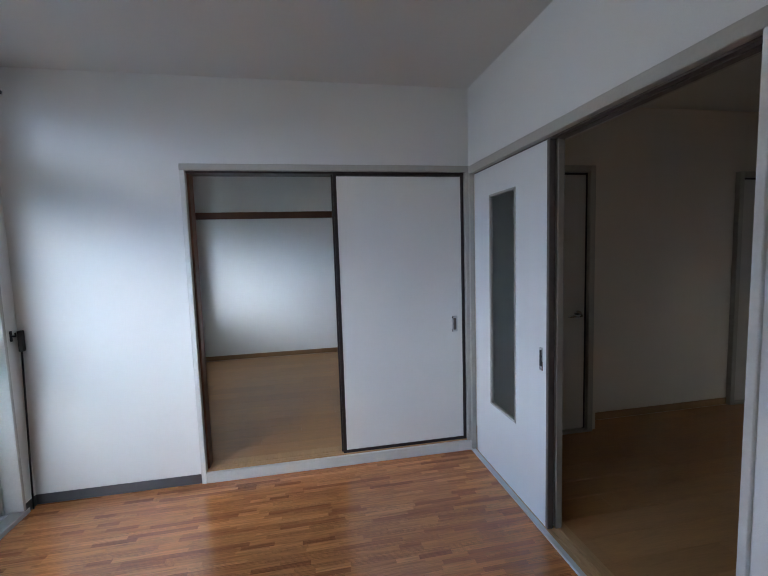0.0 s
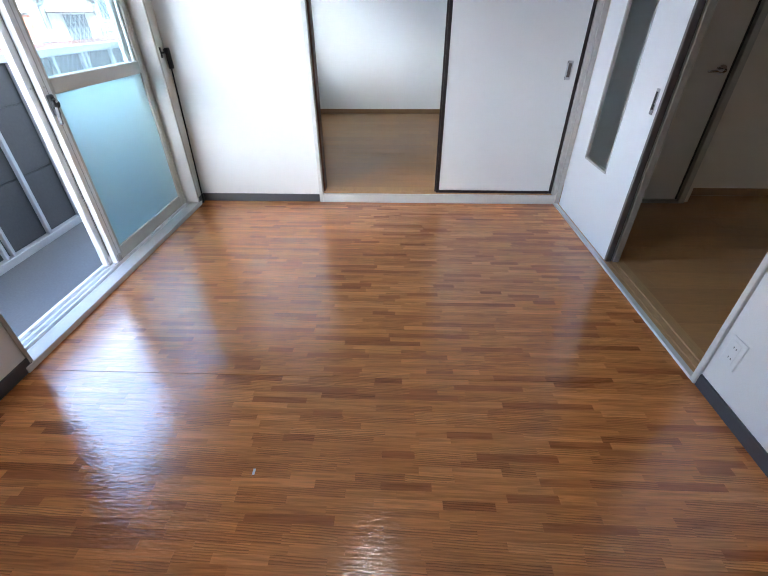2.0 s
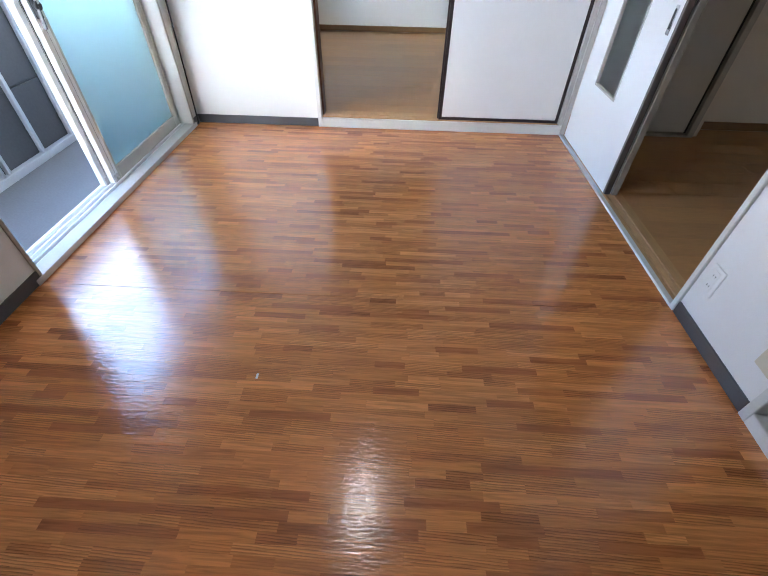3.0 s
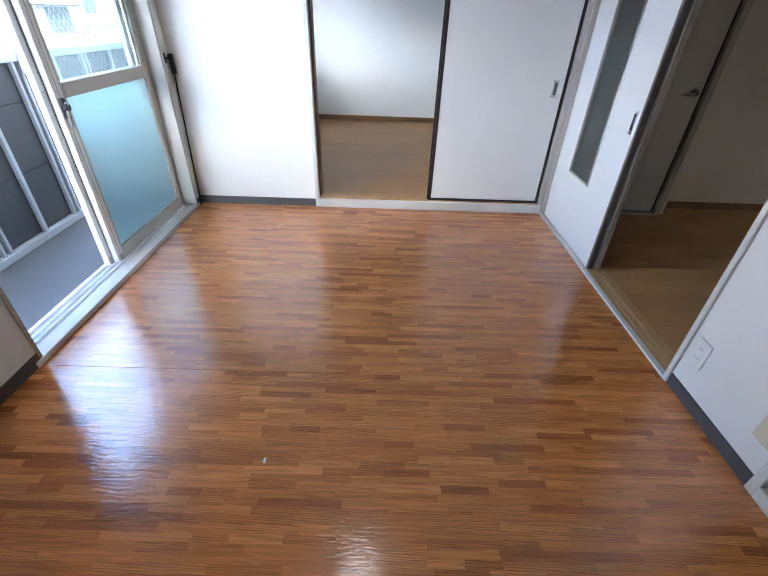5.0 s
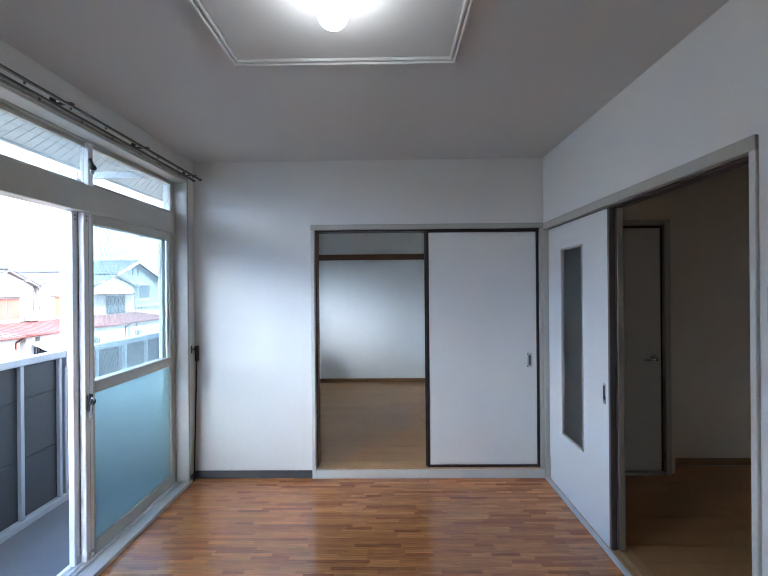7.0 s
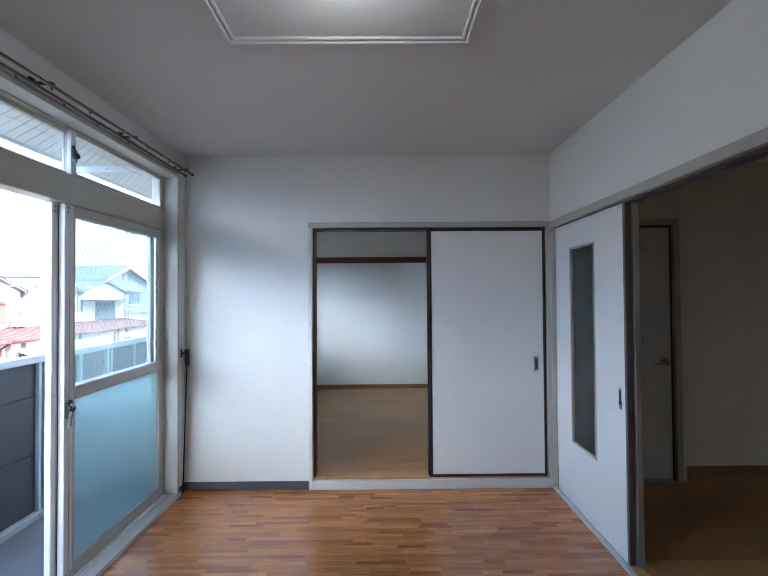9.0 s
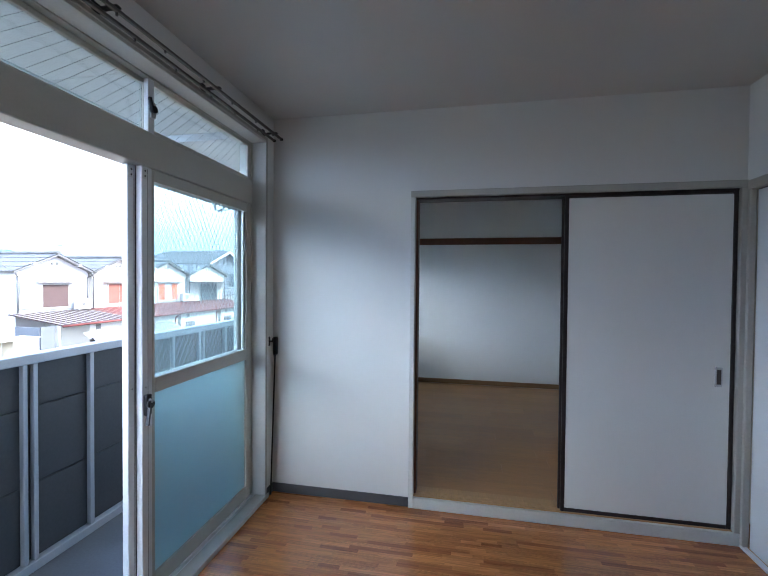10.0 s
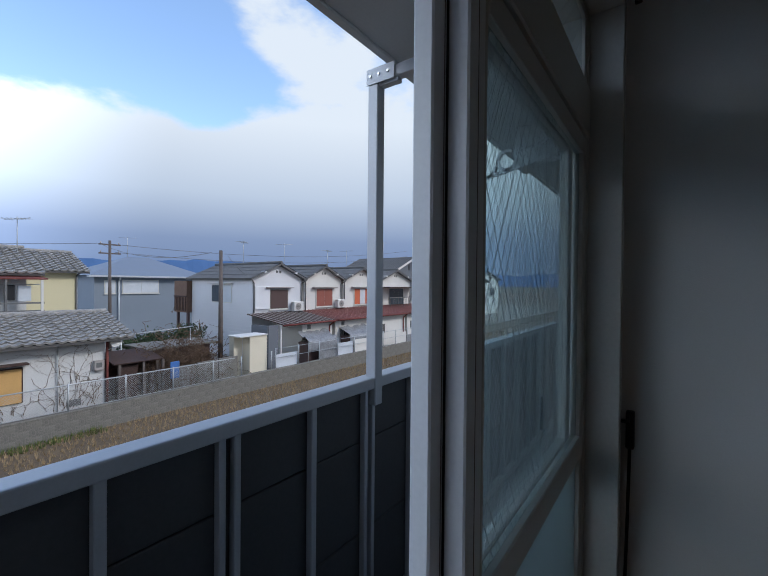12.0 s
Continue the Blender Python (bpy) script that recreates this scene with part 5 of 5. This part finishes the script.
gable_roof(dh, -30, -23.5, 33.2, 40.5, 2.6, 4.1, 0.4, SLATE, "x")
for s in (-1, 1):
    part("verge_board", beam(bmesh.new(), (-23.06, 36.85, 4.1), (-23.06, 36.85 + s * 4.05, 2.45), 0.05, 0.2), WHITEWALL, dh)
wall_window(dh, -23.48, 34.2, 36.0, 0.6, 1.9, DARKWIN, 2)
wall_window(dh, -23.48, 37.2, 39.0, 0.6, 1.9, DARKWIN, 2)
part("gable_slot", B((-23.5, -23.46, 36.4, 36.6, 2.9, 3.5), (-23.5, -23.46, 37.1, 37.3, 2.9, 3.5)), BLACKP, dh)
part("lower_roof", slab((-21.6, 33, 0.0), (0, 1, 0), (-2, 0, 0.5), 7.6, 2.05, 0.08), SLATE, dh)
part("lower_wall", B((-23.5, -22.0, 33.2, 40.5, GH, 0.0)), WHITEWALL, dh)
for i, (x, y0, w, zt, mt) in enumerate(((-21, 43, 8, 3.2, WHITEWALL), (-24, 54, 10, 3.6, STAINWALL), (-46, 22.5, 8, 2.6, WHITEWALL), (-55, 2.5, 9, 3.0, STAINWALL), (-58, 14, 9, 3.0, WHITEWALL), (-62, 26, 10, 3.4, YELLOW), (-60, 40, 12, 3.6, WHITEWALL), (-20.5, -20, 12, 3.2, WHITEWALL), (-20.5, -38, 12, 3.2, STAINWALL))):
    fh = thing("house", (x - 4, y0 + w / 2, GH), "far pale house with dark roof", "house", "far houses")
    part("wall", gable_wall(x - 8, x, y0, y0 + w, GH, zt - 1.3, zt - 0.2), mt, fh)
    gable_roof(fh, x - 8, x, y0, y0 + w, zt - 1.3, zt - 0.2, 0.4, BLUEROOF if i % 2 else SLATE, "x", False)
    for k in range(2):
        wall_window(fh, x + 0.01, y0 + 1.2 + k * w / 2, y0 + 3 + k * w / 2, -0.2, 1.0, DARKWIN, 2, False)


# ---- poles, wires, aerials ----
def utility_pole(x, y, top, arms):
    p = thing("utility_pole", (x, y, GH), "weathered utility pole with cross-arms", "utility pole", "utility poles")
    part("shaft", tube(bmesh.new(), (x, y, GH), (x, y, top), 0.115, 0.075, 12), POLEM, p)
    for k in range(arms):
        z = top - 0.3 - 0.55 * k
        part("cross_arm", B((x - 0.05, x + 0.05, y - 0.6, y + 0.6, z, z + 0.08)), POLEM, p)
        for d in (-0.5, 0.5):
            part("insulator", tube(bmesh.new(), (x, y + d, z + 0.08), (x, y + d, z + 0.2), 0.035, seg=8), RIBW, p)


utility_pole(-29.95, 11.77, 4.02, 2)
utility_pole(-18.2, 11.95, 2.92, 0)


def cable(p, q, sag, r=0.012):
    c = thing("overhead_cable", p, "dark overhead cable strung between poles", "cable", "cables")
    bm = bmesh.new()
    p, q = Vector(p), Vector(q)
    pts = [p.lerp(q, k / 12) - Vector((0, 0, sag * 4 * (k / 12) * (1 - k / 12))) for k in range(13)]
    for a, b in zip(pts, pts[1:]):
        tube(bm, a, b, r, seg=5)
    part("wire", bm, SLATE, c)


cable((-30, 11.2, 3.8), (-18.2, 11.5, 2.8), 0.5)
cable((-30, 12.1, 3.8), (-26, 40, 5.2), 0.7, 0.014)
cable((-30, 12.1, 3.3), (-26, 40, 4.6), 0.7, 0.014)
cable((-30, 11.2, 3.8), (-50, -10, 4.5), 0.5, 0.014)
cable((-18.2, 12.3, 2.7), (-20.6, 15.3, 1.7), 0.1, 0.01)
antenna(-23, 5.92, 2.3, 1.75, 0.5)
antenna(-37, 15.6, 3.45, 1.6, 1.2)
antenna(-24, 17.2, 2.65, 1.5, 2.2)
antenna(-24.5, 21.0, 2.65, 1.7, 0.9)
antenna(-24, 25.0, 2.65, 1.5, 1.9)
antenna(-26, 29.6, 2.65, 1.9, 0.4)
antenna(-27, 36.85, 4.2, 1.8, 1.0)


# ---- plants and clutter ----
def leaf_cloud(name, label, cat, c, rad, n, size, mat, seed, trunk=True):
    r = random.Random(seed)
    t = thing(name, (c[0], c[1], GH), label, cat)
    bm = bmesh.new()
    clumps = [(c[0] + r.gauss(0, rad[0] * 0.5), c[1] + r.gauss(0, rad[1] * 0.5), c[2] + r.gauss(0, rad[2] * 0.5)) for _ in range(22)]
    for _ in range(n):
        q = r.choice(clumps)
        p = Vector((q[0] + r.gauss(0, 0.16), q[1] + r.gauss(0, 0.16), q[2] + r.gauss(0, 0.14)))
        m = Euler((r.uniform(0, 6), r.uniform(0, 6), r.uniform(0, 6))).to_matrix()
        s = size * r.uniform(0.6, 1.3)
        bm.faces.new([bm.verts.new(p + m @ Vector(k)) for k in ((-s, 0, 0), (0, -s * 0.45, 0), (s, 0, 0), (0, s * 0.45, 0))])
    part("crown", bm, mat, t)
    bm = bmesh.new()
    for q in clumps[:9]:
        tube(bm, (c[0] + r.gauss(0, 0.1), c[1] + r.gauss(0, 0.1), GH), q, 0.035, 0.01, 6)
    part("trunk", bm, POLEM, t)


leaf_cloud("shrub", "dark green evergreen shrub in yard", "shrub", (-21.5, 10.3, -1.5), (0.7, 1.1, 0.5), 2600, 0.075, LEAF, 11)
leaf_cloud("shrub", "dark green evergreen shrub behind wash frame", "shrub", (-24.0, 13.2, -1.5), (0.7, 0.9, 0.6), 1800, 0.08, LEAF, 12)


def twigs(name, label, c, rad, n, seed, hgt):
    r = random.Random(seed)
    bm = bmesh.new()
    for _ in range(n):
        p = Vector((c[0] + r.gauss(0, rad[0]), c[1] + r.gauss(0, rad[1]), GH))
        p.z += abs(r.gauss(0, hgt))
        for _ in range(3):
            q = p + Vector((r.gauss(0, 0.16), r.gauss(0, 0.16), r.gauss(-0.03, 0.16)))
            q.z = max(q.z, GH)
            beam(bm, p, q, 0.012, 0.012)
            p = q
    return solo(name, bm, TWIG, label, "dry vine", "stuff")


twigs("dry_bramble", "tangle of dry brown vines over yard sheds", (-17.9, 10.0, 0), (0.4, 0.85), 2600, 21, 0.85)

# climbing stems on the white wall
r = random.Random(8)
bm = bmesh.new()
for s in range(46):
    p = Vector((-17.585, r.uniform(2.0, 7.0), GH + r.uniform(0, 0.3)))
    a = r.uniform(0.9, 2.2)
    w = 0.015
    for k in range(24):
        a += r.gauss(0, 0.33)
        a = min(max(a, -0.3), 3.4)
        q = p + Vector((0, math.cos(a), math.sin(a))) * 0.11
        if not (1.5 < q.y < 7.05 and GH < q.z < -0.6) or (3.5 < q.y < 5.05 and -2.35 < q.z < -1.0):
            break
        beam(bm, p, q, w, w, up=(1, 0, 0))
        if r.random() < 0.35:
            b = a + r.choice((-1, 1)) * r.uniform(0.5, 1.2)
            t2 = q.copy()
            for _ in range(5):
                b += r.gauss(0, 0.3)
                n2 = t2 + Vector((0, math.cos(b), math.sin(b))) * 0.08
                if not (1.5 < n2.y < 7.05 and GH < n2.z < -0.6) or (3.5 < n2.y < 5.05 and -2.35 < n2.z < -1.0):
                    break
                beam(bm, t2, n2, w * 0.5, w * 0.5, up=(1, 0, 0))
                t2 = n2
        p, w = q, max(w * 0.95, 0.006)
solo("climbing_vine", bm, TWIG, "bare brown vine stems climbing white wall", "vine", "stuff")

sh = thing("lean_to_shed", (-18.2, 8.2, GH), "rusty lean-to shed of old boards", "shed")
part("roof", slab((-17.2, 7.25, -1.45), (0, 1, 0), (-1.6, 0, 0.25), 1.7, 1.6, 0.04), BROWNTIN, sh)
for y in (7.4, 8.2, 8.9):
    part("post", B((-17.3, -17.22, y, y + 0.08, GH, -1.5)), POLEM, sh)
part("back_board", B((-18.8, -18.7, 7.25, 9.0, GH, -1.3)), SHUTTER, sh)
part("door_board", B((-17.45, -17.40, 7.45, 8.1, GH, -1.6)), BROWNTIN, sh)
for k in range(5):
    part("leaning_board", beam(bmesh.new(), (-17.2, 7.7 + 0.28 * k, GH), (-17.7, 7.9 + 0.26 * k, -1.6 - 0.1 * (k % 2)), 0.1, 0.02), (POLEM, BROWNTIN)[k % 2], sh)
hut = thing("yard_hut", (-19.2, 10.2, GH), "low dark yard hut with flat roof", "shed")
part("wall", B((-20.2, -18.5, 9.0, 11.6, GH, -1.3)), SHUTTER, hut)
part("roof", B((-20.4, -18.3, 8.8, 11.9, -1.3, -1.22), bevel=0.01), CONC, hut)
wf = thing("clothes_stand", (-19.8, 9.4, GH), "thin pale metal pipe frame over yard", "frame")
part("bar", tube(bmesh.new(), (-19.6, 8.3, -0.75), (-19.6, 11.4, -0.6), 0.025, seg=6), WIRE, wf)
for y in (8.4, 11.3):
    part("leg", tube(bmesh.new(), (-19.6, y, GH), (-19.6, y, -0.68), 0.025, seg=6), WIRE, wf)
yw = thing("yard_wall", (-17.1, 10.5, GH), "weathered concrete panel wall along yard", "wall", kind="structure")
for k in range(3):
    part("panel", B((-17.15, -17.05, 9.25 + 0.95 * k, 10.17 + 0.95 * k, GH, -1.85 + 0.03 * k), bevel=0.01), CONC, yw)
bt = thing("plastic_sheet", (-16.9, 9.3, GH), "faded blue plastic sheet hung on fence", "sheet")
part("sheet", B((-16.95, -16.9, 9.05, 9.4, -2.25, -1.6), bevel=0.02), BLUEP, bt)

# ---- distant hills ----
v, f = [], []
NH = 120
for i in range(NH + 1):
    a = radians(95 + 105 * i / NH)
    hh = 62 + 26 * noise.noise((i * 0.09, 0.3, 0)) + 10 * noise.noise((i * 0.4, 2.1, 0))
    hh *= 0.55 + 0.45 * math.sin(math.pi * i / NH)
    c, s = math.cos(a), math.sin(a)
    v += [(c * 1400, s * 1400, -6), (c * 1500, s * 1500, hh), (c * 1900, s * 1900, -6)]
for i in range(NH):
    k = 3 * i
    f += [(k, k + 3, k + 4, k + 1), (k + 1, k + 4, k + 5, k + 2)]
me = bpy.data.meshes.new("backdrop")
me.from_pydata(v, [], f)
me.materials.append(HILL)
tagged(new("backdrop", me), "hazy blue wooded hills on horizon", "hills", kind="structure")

# ---- floors in pieces ----
def strip_mesh(length, width, h=0.004):
    bm = bmesh.new()
    e = 0.0001
    lo = [bm.verts.new(p) for p in ((0, 0, 0), (length, 0, 0), (length, width, 0), (0, width, 0))]
    hi = [bm.verts.new(p) for p in ((e, e, h), (length - e, e, h), (length - e, width - e, h), (e, width - e, h))]
    bm.faces.new(hi)
    for i in range(4):
        bm.faces.new((lo[i], lo[(i + 1) % 4], hi[(i + 1) % 4], hi[i]))
    return bm


rng = random.Random(7)
LENGTHS = (0.11, 0.16, 0.21, 0.27, 0.34)
SW = 0.0275
shared = {l: mesh_of("strip", strip_mesh(l, SW), STRIP_ONE) for l in LENGTHS}
verts, faces = [], []
count, seam = 0, False
y = YF
while y < YB - 0.001:
    x = XL - rng.uniform(0, 0.25)
    wy = min(SW, YB - y)
    while x < XR:
        l = rng.choice(LENGTHS)
        x0, x1 = max(x, XL), min(x + l, XR)
        if x1 - x0 > 0.004:
            whole = x0 == x and x1 == x + l and wy == SW
            if whole and 0.35 < y < 1.15 and count < 300:
                ob = new("strip", shared[l])
                ob.parent = floor
                ob.location = (x, y, -0.004)
                count += 1
            else:
                n, e, z0, z1 = len(verts), 0.0001, -0.004, 0.0
                verts += [(x0, y, z0), (x1, y, z0), (x1, y + wy, z0), (x0, y + wy, z0), (x0 + e, y + e, z1), (x1 - e, y + e, z1), (x1 - e, y + wy - e, z1), (x0 + e, y + wy - e, z1)]
                faces += [(n + 4, n + 5, n + 6, n + 7)] + [(n + i, n + (i + 1) % 4, n + 4 + (i + 1) % 4, n + 4 + i) for i in range(4)]
        x += l
    y += SW
    if not seam and y > 1.0:
        y, seam = y + 0.0022, True  # the joint between the two sheets
me = bpy.data.meshes.new("strips")
me.from_pydata(verts, [], faces)
me.materials.append(STRIP_ALL)
ob = new("strips", me)
ob.parent = floor
tagged(ob, "oak strips of the sheet floor", kind="stuff")


def board_floor(parent, x0, x1, y0, y1, z, width, length):
    cache = {}
    k, y = 0, y0
    while y < y1 - 0.01:
        w = min(width, y1 - y)
        x = x0 - (0, 0.62, 0.31, 0.93)[k % 4] * length
        while x < x1:
            a, b = max(x, x0), min(x + length, x1)
            if b - a > 0.02:
                key = (round(b - a, 3), round(w, 3))
                if key not in cache:
                    bm = B((0.0006, b - a - 0.0006, 0.0006, w - 0.0006, -0.012, 0.0))
                    cache[key] = mesh_of("plank", bm, OAK)
                p = new("plank", cache[key])
                p.parent = parent
                p.location = (a, y, z)
            x += length
        y += w
        k += 1


board_floor(floor2, XL, 1.45, 2.97, 5.71, R2, 0.152, 0.91)
board_floor(kfloor, 1.38, 5.08, -1.18, 3.04, 0.0, 0.152, 0.91)
